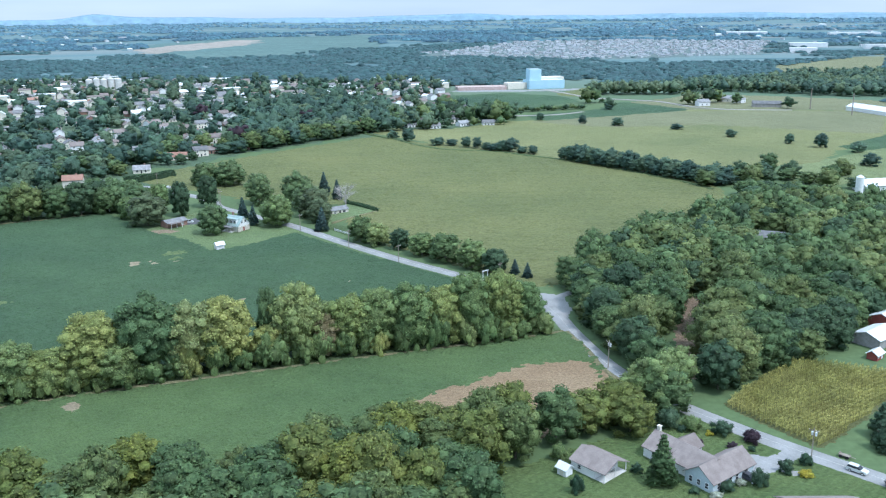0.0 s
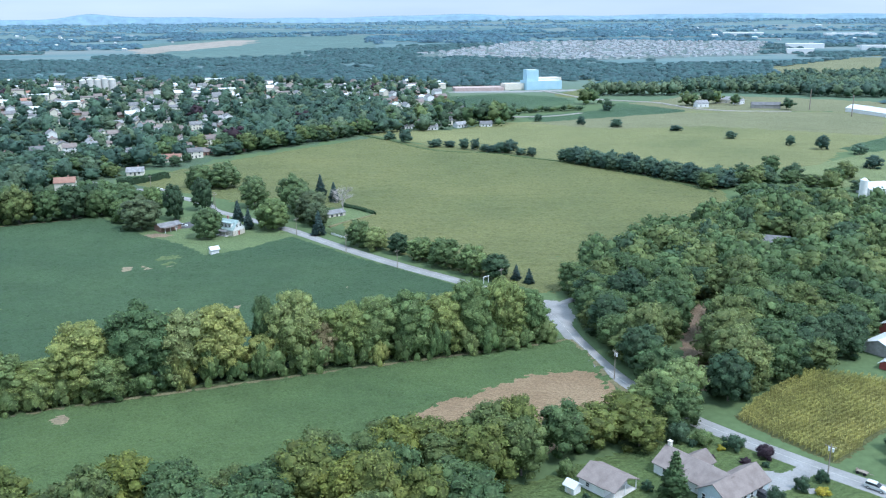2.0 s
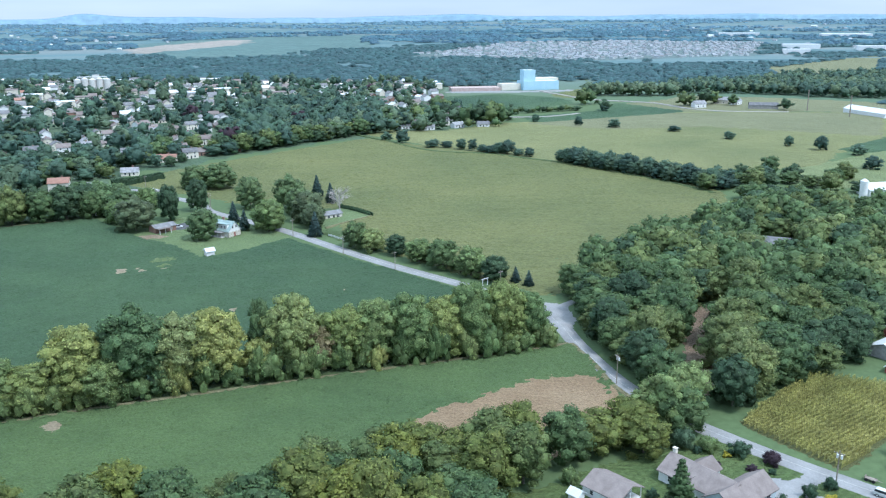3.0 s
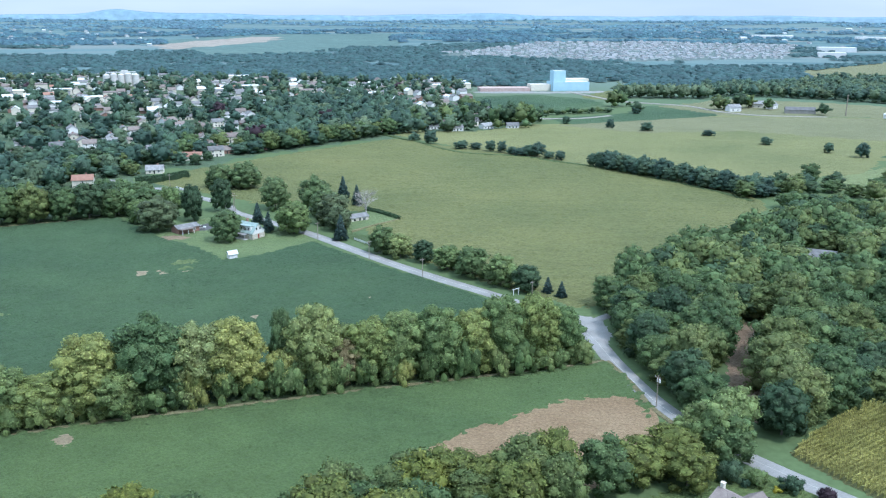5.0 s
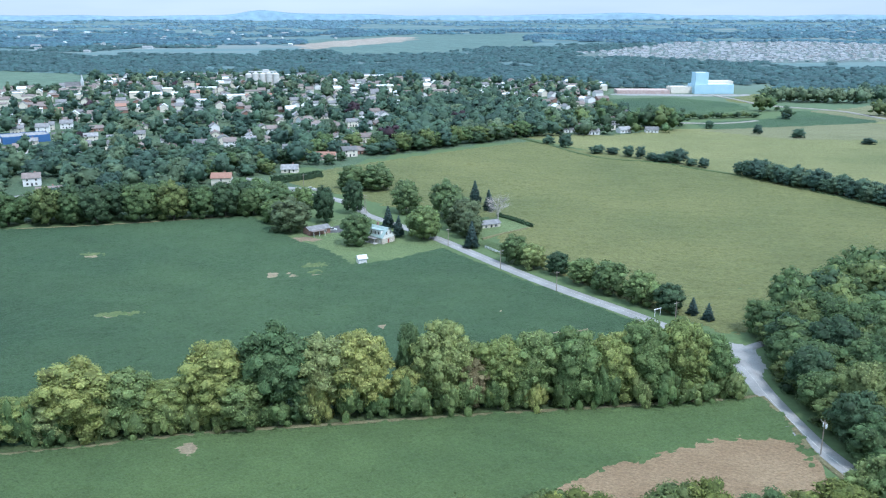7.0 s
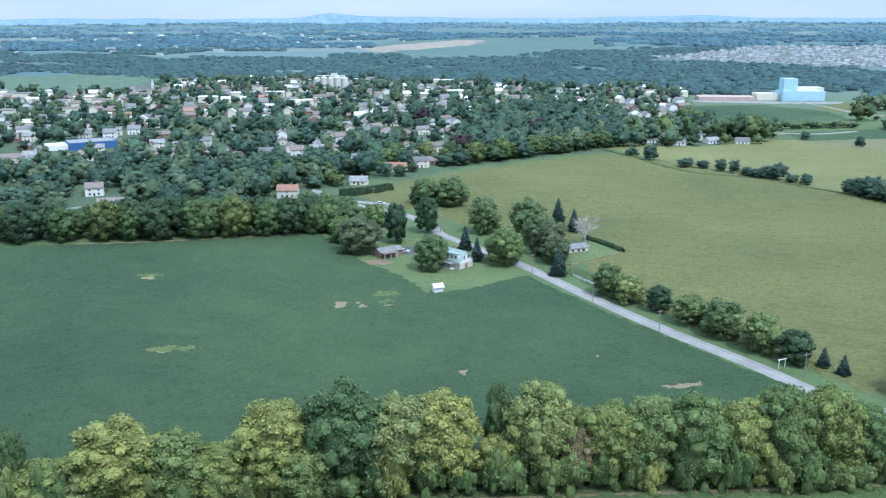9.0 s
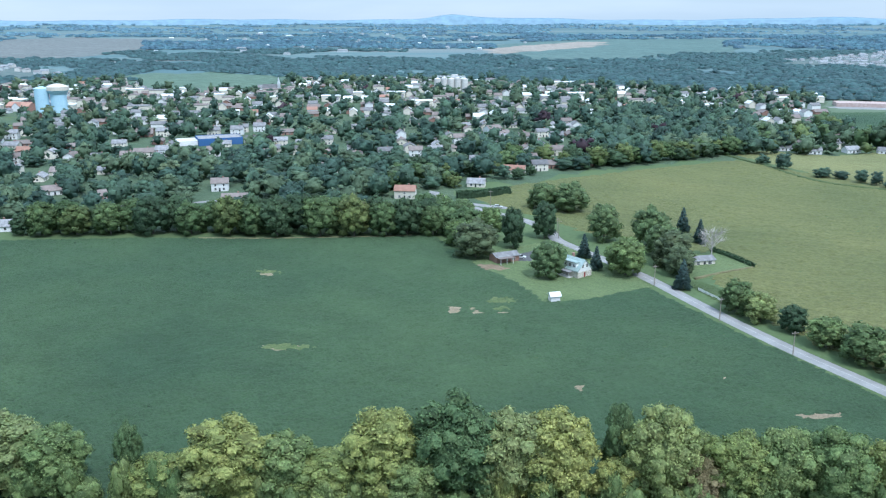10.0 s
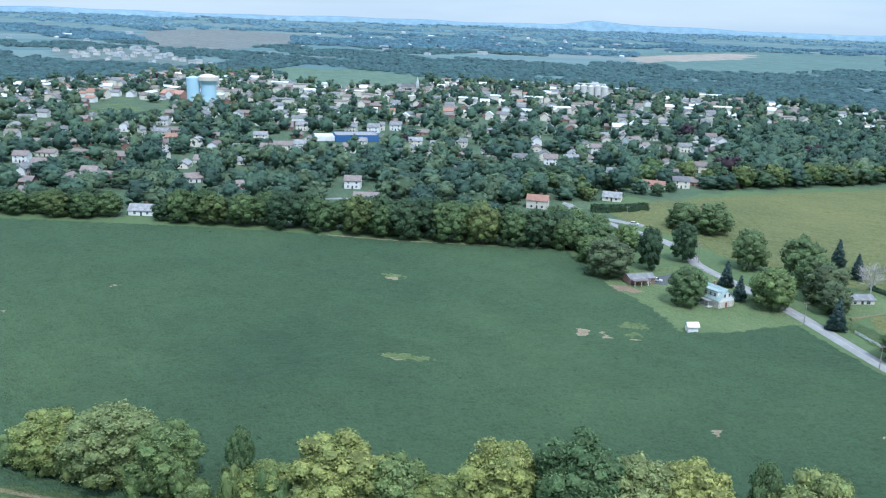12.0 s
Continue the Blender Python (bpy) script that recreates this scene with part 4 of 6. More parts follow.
for x0, y0, x1, y1 in ((-5.06, -4.06, 5.06, -4.003), (-5.06, 4.003, 5.06, 4.06), (5.003, -4.0, 5.06, 4.0), (-5.06, -4.0, -5.003, 4.0)):
    box(bm, x0, y0, -0.2, x1, y1, 2.55)
part("stone_facing", bm, STONE, cape, "pale field stone ground floor")
bm = bmesh.new()
box(bm, -4.8, -6.6, 2.5, 2.5, -4.07, 2.7)
part("porch_roof", bm, SHINGLE_GREY, cape)
bm = bmesh.new()
box(bm, -4.8, -6.5, -0.1, 2.5, -4.07, 0.3)
part("porch_floor", bm, CONCRETE, cape)
for u in (-4.6, -2.2, 0.1, 2.3):
    bm = bmesh.new()
    cone(bm, 0.09, 0.08, 0.3, 2.5, 8, (u, -6.4))
    part("post", bm, WHITE, cape)
gable_house(-132.4, 375.6, 40, 3.6, 3.0, 2.3, 1.0, WHITE, TIN, "small white garden shed on the lawn edge", [], ("l", 0), None, "shed", "shed", doorcol=CREAM)
farm_garage = gable_house(-170.5, 419, 50, 11, 7, 2.7, 1.1, BRICK, SHINGLE_GREY, "low red brick garage behind the farmhouse", [("f", 2.8, 0.8, 1.2, 1.2), ("r", 1.5, 0.8, 1.0, 1.1)], None, None, "garage", "garage")
gable_house(-92, 450, 40, 10, 6.5, 2.6, 1.2, CREAM, SHINGLE_GREY, "low cream bungalow behind the roadside spruce", [("f", -3, 0.9, 1.2, 1.2), ("f", 2.5, 0.9, 1.6, 1.2)], ("f", 0), None, doorcol=GLASS)

# ranch house: a main body, a wing across it and a small gable
ranch = gable_house(42.4, 188.3, -49, 17.5, 9.0, 2.7, 2.7, WHITE, SHINGLE, "long single-storey house with brown shingle roof and driveway",
                    [("l", -2, 0.9, 1.0, 1.3), ("l", 1.6, 0.9, 1.0, 1.3), ("f", -5.5, 0.9, 1.2, 1.3), ("f", -1.5, 0.9, 1.6, 1.3)], None, (-8.3, 0.4, 6.6))
for c in ranch.children:
    if c.name.startswith("chimney"):
        c.data.materials[0] = CREAM
wing = bmesh.new()
gable_walls(wing, 15.2, 7.6, 2.7, 2.6)
to_main = pose(42.4, 188.3, 0, 0, 0, -49).inverted() @ pose(49.2, 182.9, 0, 0, 0, 41)
w_ob = part("wing_wall", wing, BLUEGREY, ranch, "blue-grey sided wing")
w_ob.matrix_basis = to_main
wing = bmesh.new()
gable_roof(wing, 15.2, 7.6, 2.75, 2.6)
part("wing_roof", wing, SHINGLE, ranch).matrix_basis = to_main
for side, u, z, w, h in (("f", -5.6, 0.8, 0.9, 1.4), ("f", -4.0, 0.8, 0.9, 1.4), ("f", -1.2, 0.8, 1.0, 1.4), ("f", 1.2, 0.8, 1.0, 1.4), ("f", 4.6, 0.8, 1.6, 1.5), ("l", -2.2, 0.8, 0.8, 1.3), ("l", 0, 0.8, 0.8, 1.3), ("l", 2.2, 0.8, 0.8, 1.3)):
    window(w_ob, side, u, z, w, h, 15.2, 7.6, False)
bm = bmesh.new()
gable_walls(bm, 6, 5.5, 2.7, 1.9)
to_small = pose(42.4, 188.3, 0, 0, 0, -49).inverted() @ pose(43.2, 193.2, 0, 0, 0, 41)
part("entry_wall", bm, WHITE, ranch).matrix_basis = to_small
bm = bmesh.new()
gable_roof(bm, 6, 5.5, 2.7, 1.9)
part("entry_roof", bm, SHINGLE, ranch).matrix_basis = to_small
for u, v2 in ((1.0, 1.4), (6.0, 1.2)):
    bm = bmesh.new()
    box(bm, u, -0.9, 4.75, u + 0.5, -0.4, 5.05)
    part("roof_vent", bm, WHITE, ranch)
# garage with an open porch end
gar = gable_house(20.9, 185.6, -44, 7.0, 8.6, 2.5, 1.9, WHITE, SHINGLE, "detached white garage with brown shingle roof on the lawn", [("r", -1.5, 0.9, 1.2, 1.1), ("f", -1, 0.9, 0.9, 1.0)], ("r", 1.6), None, "garage", "garage", doorcol=CREAM)
bm = bmesh.new()
gable_roof(bm, 2.4, 8.6, 2.5, 1.9, 0.3)
part("porch_roof", bm, SHINGLE, gar).matrix_basis = pose(5.2, 0, 0.0)
bm = bmesh.new()
box(bm, 3.52, -4.2, -0.1, 6.2, 4.2, 0.12)
part("porch_floor", bm, CONCRETE, gar)
for v2 in (-4.0, 0, 4.0):
    bm = bmesh.new()
    box(bm, 6.0, v2 - 0.09, 0.12, 6.18, v2 + 0.09, 2.6)
    part("post", bm, WHITE, gar)
gable_house(13.8, 182.2, -44, 2.6, 2.4, 2.0, 0.8, WHITE, TIN, "small white shed beside the garage", [], ("f", 0), None, "shed", "shed", doorcol=CREAM)
gable_house(66, 166.5, 4, 15, 9, 2.7, 2.4, CREAM, SHINGLE, "house with brown shingle roof beside the lawn", [("b", 0, 0.9, 1.4, 1.3), ("b", 4, 0.9, 1.4, 1.3)])
gable_house(120, 398, -20, 14, 9, 3, 2.2, CREAM, SHINGLE_GREY, "house with pale grey roof hidden in the wood", [("f", -3, 0.9, 1.2, 1.3)])
# red barns and metal-roofed sheds beyond the corn
gable_house(113.2, 257.5, 45, 4.6, 3.2, 1.9, 1.0, REDPAINT, TIN, "small red barn with grey metal roof", [("f", -1.2, 0.9, 0.7, 0.9)], ("f", 1), None, "barn", "barn", doorcol=WHITE)
gable_house(119, 271.5, 40, 13, 9, 3.2, 1.7, WOODWALL, TIN, "weathered barn with white metal roof", [], None, None, "barn", "barn")
gable_house(130, 288, 40, 12, 9, 3.2, 2, REDPAINT, TIN, "red barn with pale metal roof", [], None, None, "barn", "barn")
gable_house(218, 522, 15, 24, 12, 4, 3, WHITE, TIN, "white farm building with pale roof beside a silo", [], None, None, "barn", "barn")
gable_house(372, 925, -72, 60, 16, 4.5, 3.5, WHITE, TIN, "long white poultry house with pale roof", [], None, None, "barn", "barn")
for i, (x, y, rot, L) in enumerate([(217, 1002, 20, 14), (252, 1046, -15, 16), (266, 1034, 50, 12)]):
    gable_house(x, y, rot, L, 9, 4.5, 3, WHITE if i % 2 == 0 else CREAM, SHINGLE_GREY, "farm building beyond the fields", [("f", -3, 1, 1.2, 1.4), ("f", 3, 1, 1.2, 1.4)], None, None)
gable_house(284, 990, -8, 30, 11, 4, 2.6, WOODWALL, SHINGLE_GREY, "long grey barn beyond the fields", [], None, None, "barn", "barn")
for x, y, rot in ((-92, 814, 30), (-70, 806, 20), (-44, 824, 35), (-20, 829, 10)):
    gable_house(x, y, rot, 11, 8, 3.0, 2.2, WHITE, SHINGLE_GREY, "low white house on the field edge before the trees", [("f", -3, 0.9, 1.2, 1.3), ("f", 3, 0.9, 1.2, 1.3)], ("f", 0), None, group="town houses", doorcol=GLASS)
silo = thing("silo", 203, 510, 0, 0, "white concrete silo beside the farm building", "silo")
bm = bmesh.new()
cone(bm, 2.2, 2.2, -0.2, 10, 20)
part("wall", bm, WHITE, silo)
bm = bmesh.new()
cone(bm, 2.3, 0.5, 10.0, 11.2, 20)
part("dome", bm, TIN, silo)

# factory with a tall blue block
fac = thing("factory", 48, 1247, float(land(48, 1247)), 18, "light blue factory with a tall tower block and white halls", "factory")
flat_block(fac, "hall_wall", -26, -14, 26, 14, 12, SKYBLUE, CONCRETE)
flat_block(fac, "tower_wall", -24, -9, -7, 7, 27, SKYBLUE, CONCRETE)
flat_block(fac, "white_hall", -54, -4, -26.2, 16, 8.5, CREAM, CONCRETE)
flat_block(fac, "annex_wall", -8, 14.2, 36, 34, 14, CREAM, CONCRETE)
brick = thing("brick_plant", -40, 1226, float(land(-40, 1226)), 12, "low brick plant building with flat white roof", "factory")
flat_block(brick, "wall", -34, -14, 34, 14, 4.6, PALEBRICK, PALEBRICK)
# grain silos in town
grain = thing("grain_elevator", -582, 1224, float(land(-582, 1224)), 22, "cluster of pale grain silos with a headhouse", "silo")
for i in range(5):
    bm = bmesh.new()
    cone(bm, 4.8, 4.8, -0.2, 16 + (i % 2), 18, (-20 + i * 9.8, 0))
    cone(bm, 4.9, 0.8, 16 + (i % 2), 18.2 + (i % 2), 18, (-20 + i * 9.8, 0))
    part("silo", bm, CONCRETE, grain)
bm = bmesh.new()
box(bm, 0, 5, -0.2, 9, 12, 22)
part("headhouse", bm, CONCRETE, grain)
bm = bmesh.new()
box(bm, -20, -0.7, 19.3, 20, 0.7, 20.5)
part("conveyor", bm, TIN, grain)
# water tower: a plain standpipe and a fluted column with a wide tank
tank = thing("standpipe", -859, 753, float(land(-859, 753)), 0, "light blue cylindrical water standpipe", "water tower")
bm = bmesh.new()
cone(bm, 7.5, 7.5, -0.2, 27, 26)
cone(bm, 7.5, 1.5, 27, 29.2, 26)
part("wall", bm, SKYBLUE, tank)
wt = thing("water_tower", -847, 765, float(land(-847, 765)), 0, "light blue fluted water tower with a pale tank", "water tower")
bm = bmesh.new()
cone(bm, 9, 8.6, -0.2, 20, 28)
cone(bm, 8.6, 11.8, 20, 24.5, 28)
part("column", bm, SKYBLUE, wt)
bm = bmesh.new()
cone(bm, 11.9, 11.9, 24.5, 28.5, 28)
cone(bm, 11.9, 4, 28.5, 31.5, 28)
part("tank", bm, CREAM, wt)
# store with the blue front
store = thing("store", -524, 650, 0, 48.6, "long store with a deep blue front and flat roof", "store")
flat_block(store, "wall", -18, -12, 18, 12, 6.0, BLUEROOF, SHINGLE_GREY)
flat_block(store, "annex_wall", -34, -6, -18.2, 14, 4, WHITE, CONCRETE)
church = gable_house(-799, 1085, 30, 20, 10, 6, 5, FAR_WALL, SHINGLE_GREY, "pale church with a pointed steeple", [], None, None, "church", "church")
bm = bmesh.new()
box(bm, 10.05, -2, -0.2, 14, 2, 12)
cone(bm, 2.2, 0.1, 12, 21, 8, (12, 0))
part("steeple", bm, FAR_WALL, church)

school = gable_house(-899, 757, 12, 30, 14, 6, 4, BRICK, SHINGLE_RED, "red brick school with white gables beside the water tower", [("f", -9, 1, 2, 2), ("f", 9, 1, 2, 2)], None, None, "school", "school")
bm = bmesh.new()
gable_walls(bm, 8, 10, 6, 4)
part("gable_front", bm, WHITE, school).matrix_basis = pose(0, -5.5, 0, 0, 0, 90)
bm = bmesh.new()
gable_roof(bm, 8, 10, 6, 4)
part("gable_roof", bm, SHINGLE_RED, school).matrix_basis = pose(0, -5.5, 0, 0, 0, 90)
gable_house(-950, 690, 25, 24, 13, 7, 4, CREAM, SHINGLE_RED, "large cream building with clay roof by the sports field", [("f", -6, 1, 1.6, 1.8), ("f", 6, 1, 1.6, 1.8)], None, None, "hall", "hall")
# landmark houses at the edge of town: x, y, turn, walls, roof
LANDMARKS = [(-274, 519, 20, CREAM, SHINGLE_RED, 12, 8, 5), (-247, 624, 10, CREAM, SHINGLE_RED, 15, 9, 3), (-249, 712, 30, CREAM, SHINGLE, 14, 9, 5), (-340, 806, 60, WHITE, SHINGLE, 14, 9, 5.5), (-320, 780, 60, WHITE, SHINGLE, 12, 9, 5), (-338, 760, 15, CREAM, SHINGLE_GREY, 18, 9, 3),
             (-306, 858, 40, WHITE, SHINGLE_GREY, 12, 8, 5), (-285, 850, 70, WHITE, SHINGLE_GREY, 10, 8, 5), (-168, 829, 60, WHITE, SHINGLE_GREY, 12, 8, 5), (-232, 656, 25, BRICK, SHINGLE, 16, 9, 3), (-213, 674, 25, BRICK, SHINGLE, 12, 9, 3)]
LANDMARKS_W = [(-418, 360, 35, WHITE, SHINGLE_GREY, 13, 8, 2.8), (-470, 436, 60, WHITE, SHINGLE, 13, 9, 3), (-429, 442, 50, BRICK, SHINGLE, 14, 9, 3), (-597, 441, 20, BRICK, SHINGLE, 14, 9, 3), (-570, 455, 30, BRICK, SHINGLE, 12, 9, 3), (-580, 402, 30, WHITE, SHINGLE, 14, 9, 3), (-530, 360, 30, BRICK, SHINGLE, 13, 9, 3),
               (-534, 428, 30, BRICK, SHINGLE, 14, 9, 3), (-520, 485, 30, CREAM, SHINGLE, 13, 9, 3), (-622, 540, 30, BRICK, SHINGLE_RED, 14, 9, 3), (-527, 569, 40, CREAM, SHINGLE, 16, 9, 4), (-352, 460, 35, CREAM, SHINGLE, 14, 10, 4), (-251, 570, 15, CREAM, SHINGLE_GREY, 11, 7, 2.6)]
for x, y, rot, wall, roof, L, W, H in LANDMARKS + LANDMARKS_W:
    gable_house(x, y, rot, L, W, H, 2.6, wall, roof, "detached family house at the edge of town with gabled roof", [("f", -L / 4, 0.9, 1.2, 1.3), ("f", L / 4, 0.9, 1.2, 1.3), ("r", 0, 0.9, 1.0, 1.3)] + ([("f", 0, 3.2, 1.0, 1.1)] if H > 4 else []), ("f", 0), (2, 0.5, H + 3.4), group="town houses", doorcol=GLASS)

# ---- town ----
TOWN = [(-640, 290), (-505, 318), (-467, 340), (-365, 398), (-290, 434), (-222, 462), (-215, 500), (-275, 560), (-240, 600), (-200, 680), (-125, 765), (-60, 806), (-5, 885), (-75, 985), (-85, 1180), (-100, 1330), (-700, 1420), (-1250, 1100), (-1150, 600), (-800, 250)]
TYPES = []
TOWN_WOOD = [(-212, 655), (-189, 668), (-161, 700), (-128, 752), (-90, 800), (-100, 880), (-174, 1000), (-235, 1040), (-278, 1000), (-270, 879), (-240, 743)]


PARK = [(-1253, 1262), (-1150, 1390), (-1003, 1367), (-915, 1296), (-850, 1180), (-860, 1060), (-960, 1030), (-1073, 1090)]
FAR_GREEN = [(-1253, 1262), (-1318, 1416), (-1152, 1390), (-1003, 1367), (-915, 1296), (-922, 1186), (-1006, 1125), (-1073, 1121)]


def town():
    rng = np.random.default_rng(31)
    c, s = math.cos(radians(33)), math.sin(radians(33))
    walls = [CREAM, WHITE, CREAM, WHITE, BRICK, CREAM]
    roofs = [SHINGLE_GREY, SHINGLE, SHINGLE, SHINGLE_GREY, SHINGLE, SHINGLE_GREY]
    solid = [(x, y) for x, y, *_ in LANDMARKS + LANDMARKS_W] + [(-524, 650), (-545, 640), (-582, 1224), (-602, 1218), (-562, 1232), (-863, 748), (-847, 765), (-799, 1085), (-899, 757), (-950, 690)]
    spots, trees = [], []
    for u in np.arange(-1500, 1500, 21.0):
        for k, w in enumerate(np.arange(-1500, 1500, 24.0)):
            street = k % 3 == 2
            a, b = u + rng.uniform(-4, 4), w + rng.uniform(-4, 4)
            x, y = -500 + a * c - b * s, 800 + a * s + b * c
            q = rng.uniform(size=4)
            if not inside(np.array([x]), np.array([y]), TOWN)[0] or (x > -265 and y < 545):
                continue
            if inside(np.array([x]), np.array([y]), SPORT)[0] or inside(np.array([x]), np.array([y]), PARK)[0] or any(abs(x - px) + abs(y - py) < 17 for px, py in solid):
                continue
            d = math.hypot(x + 20, y - 45)
            built = 0.34 if d < 700 else 0.62 if d < 950 else 0.85
            wood = inside(np.array([x]), np.array([y]), TOWN_WOOD)[0]
            if wood:
                built = 0.03
            if not street and q[0] < built:
                spots.append((d, x, y, 33 + (90 if q[1] < 0.4 else 0) + rng.uniform(-5, 5), int(q[2] * 6)))
            for _ in range(2 if street else 3):
                if rng.uniform() < (1.0 if wood else 0.42 if street else 0.74 if d < 760 else 0.52 if d < 950 else 0.34):
                    trees.append((x + rng.uniform(-10, 10), y + rng.uniform(-10, 10), rng.uniform(8.5, 18) + 3 * wood, rng.uniform(4.6, 9.8) + 1.5 * wood))
    spots.sort()
    homes = np.array([(x, y) for _, x, y, *_ in spots] + [(x, y) for x, y, *_ in LANDMARKS + LANDMARKS_W])
    wide = np.array([(-524, 650, 30), (-512, 632, 30), (-540, 640, 26), (-500, 612, 24), (-522, 616, 22), (-480, 600, 16), (-582, 1224, 32), (-600, 1208, 28), (-562, 1212, 28), (-859, 753, 20), (-847, 765, 22), (-838, 745, 18), (-799, 1085, 22), (-899, 750, 24), (-893, 737, 20), (-945, 680, 20)])
    trees = [q for q in trees if (np.hypot(*(homes - q[:2]).T) > 8.0).all() and (np.hypot(*(wide[:, :2] - q[:2]).T) > wide[:, 2]).all()]
    near = spots[:170]
    for d, x, y, rot, t in near:
        L, W, H, R = ((12, 8, 3, 2.2), (10, 8, 5.2, 2.6), (14, 8, 3, 2.0), (11, 8, 5.4, 2.8), (15, 9, 2.9, 2.2), (11, 9, 5, 2.4))[t]
        if len(TYPES) < 6:
            TYPES.extend([None] * 6)
        if TYPES[t] is None:
            wins = [("f", -L / 4, 0.9, 1.2, 1.3), ("f", L / 4, 0.9, 1.2, 1.3), ("r", 0, 0.9, 1.0, 1.3), ("l", 0, 0.9, 1.0, 1.3)] + ([("f", -L / 4, 3.4, 1.0, 1.2), ("f", L / 4, 3.4, 1.0, 1.2)] if H > 4 else [])
            TYPES[t] = gable_house(x, y, rot, L, W, H, R, walls[t], roofs[t], "family house among the town trees with gabled roof", wins, ("f", 0), (2, 0.5, H + R + 0.7), group="town houses", doorcol=GLASS)
        else:
            copy_thing(TYPES[t], pose(x, y, float(land(x, y)), 0, 0, rot))
    # houses past counting
    pieces = []
    for d, x, y, rot, t in spots[170:]:
        big = d > 1050 and t in (1, 3) and rng.uniform() < 0.35
        L, W, H, R = (24, 14, 7, 1.0) if big else ((12, 8, 3, 2.4), (10, 8, 5.5, 2.8), (14, 8, 3.4, 2.2), (11, 8, 5.6, 3), (15, 9, 3.2, 2.4), (11, 9, 5, 2.6))[t]
        a = radians(rot)
        for j in (0, 1):
            v, ids, ns = house_shape(j, L, W, H, R)
            pieces.append((turned(v, x, y, float(land(x, y)), a), ids, ns, (0, 1, 0, 1, 2, 0)[t] if j == 0 else ((3, 4, 5, 3, 4, 6) if d > 950 and rng.uniform() < 0.3 else (3, 4, 3, 5, 4, 3))[t]))
    joined("town_houses", pieces, [WHITE, CREAM, BRICK, SHINGLE_GREY, SHINGLE, TIN, SHINGLE_RED], "houses and shops of the town beyond the counted ones", "houses")
    wood_stuff("town_trees", [(x, y, h, r, int(rng.choice([0, 1, 2, 3, 4], p=[0.38, 0.37, 0.22, 0.022, 0.008]))) for x, y, h, r in trees], "shade trees of the town between the houses", tones=TOWN_HAZE_TONES)


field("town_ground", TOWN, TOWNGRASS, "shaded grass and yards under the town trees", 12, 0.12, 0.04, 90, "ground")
SPORT = [(-837, 587), (-952, 711), (-848, 710), (-746, 624), (-764, 587)]
town()


# trees that stand between town, fields and factory
GROVES = [(-38, 842, 19, 9), (-26, 850, 22, 11), (-13, 844, 20, 10), (-2, 848, 19, 9), (-20, 862, 22, 11), (-6, 868, 21, 10), (-32, 866, 18, 9), (4, 882, 17, 9), (-14, 886, 20, 10), (-114, 835, 18, 10), (-96, 846, 19, 11), (-80, 838, 17, 9), (-108, 818, 15, 8), (-60, 834, 16, 9), (-84, 856, 19, 10), (-68, 862, 20, 10), (-60, 895, 18, 10), (-62, 930, 18, 11), (-74, 962, 18, 11), (-50, 880, 18, 10),
          (-100, 806, 9, 5), (-82, 800, 9, 5), (-57, 808, 10, 6), (-33, 820, 10, 6), (-8, 828, 9, 5), (-64, 814, 8, 4),
          (90, 1032, 20, 11), (101, 1040, 18, 10), (109, 962, 14, 8), (203, 1013, 17, 10), (212, 1020, 15, 9), (230, 1032, 20, 12), (241, 1038, 17, 10), (259, 1020, 14, 8), (303, 973, 13, 8)]
GROVES += [(12 + 6.2 * i, 940 + 2.9 * i + 4 * math.sin(i * 2.1), 6 + 1.5 * math.sin(i * 1.7), 5.5) for i in range(12)]
wood_stuff("grove_trees", [(x, y, h, r, i % 3) for i, (x, y, h, r) in enumerate(GROVES)], "dark trees about the fields before the factory")


EDGE_ROW = [(-290, 572, 12, 9), (-303, 592, 13, 9), (-262, 642, 12, 8), (-254, 650, 12, 8), (-205, 692, 14, 9), (-196, 702, 14, 9), (-292, 540, 11, 8)]
EDGE_ROW += [(-266, 602, 11, 7), (-276, 582, 12, 7), (-260, 640, 12, 7), (-243, 645, 9, 6), (-226, 668, 11, 6), (-300, 558, 13, 8), (-236, 604, 8, 5), (-262, 560, 8, 5), (-270, 566, 10, 6), (-234, 622, 7, 4), (-262, 618, 10, 6), (-287, 612, 13, 8), (-228, 690, 12, 7), (-244, 676, 13, 8), (-266, 668, 14, 9)]
EDGE_ROW += [(-206 + 88 * i / 15 - 6 + 3 * math.sin(i * 2.3), 656 + 118 * i / 15 + 5 + 3 * math.sin(i * 1.1), 13 + 3 * math.sin(i * 1.9), 8 + math.sin(i * 2.7)) for i in range(16)]
wood_stuff("town_edge_trees", [(x, y, h, r, i % 3) for i, (x, y, h, r) in enumerate(EDGE_ROW)], "leafy trees between the last houses and the field", "mid")
LIGHT_ROW = [(105 + 4.5 * i + 3 * math.sin(i * 3.1), 1142 + 8 * math.sin(i * 1.3) + (i % 3) * 9, 17 + 3 * math.sin(i * 2.2), 9, 3 if i % 4 else 2) for i in range(27)]
wood_stuff("tree_row_trees", LIGHT_ROW, "light green row of trees beyond the farm lane", tones=TOWN_HAZE_TONES)


pts, rng = scatter([(225, 1175), (330, 1160), (384, 1112), (470, 1095), (650, 1250), (640, 1480), (450, 1420), (345, 1290), (230, 1250)], 15, 17)
wood_stuff("east_wood_trees", [(x, y, rng.uniform(13, 19), rng.uniform(7, 10), int(rng.integers(3))) for x, y in pts], "dark wood beyond the eastern pasture", tones=TOWN_HAZE_TONES)


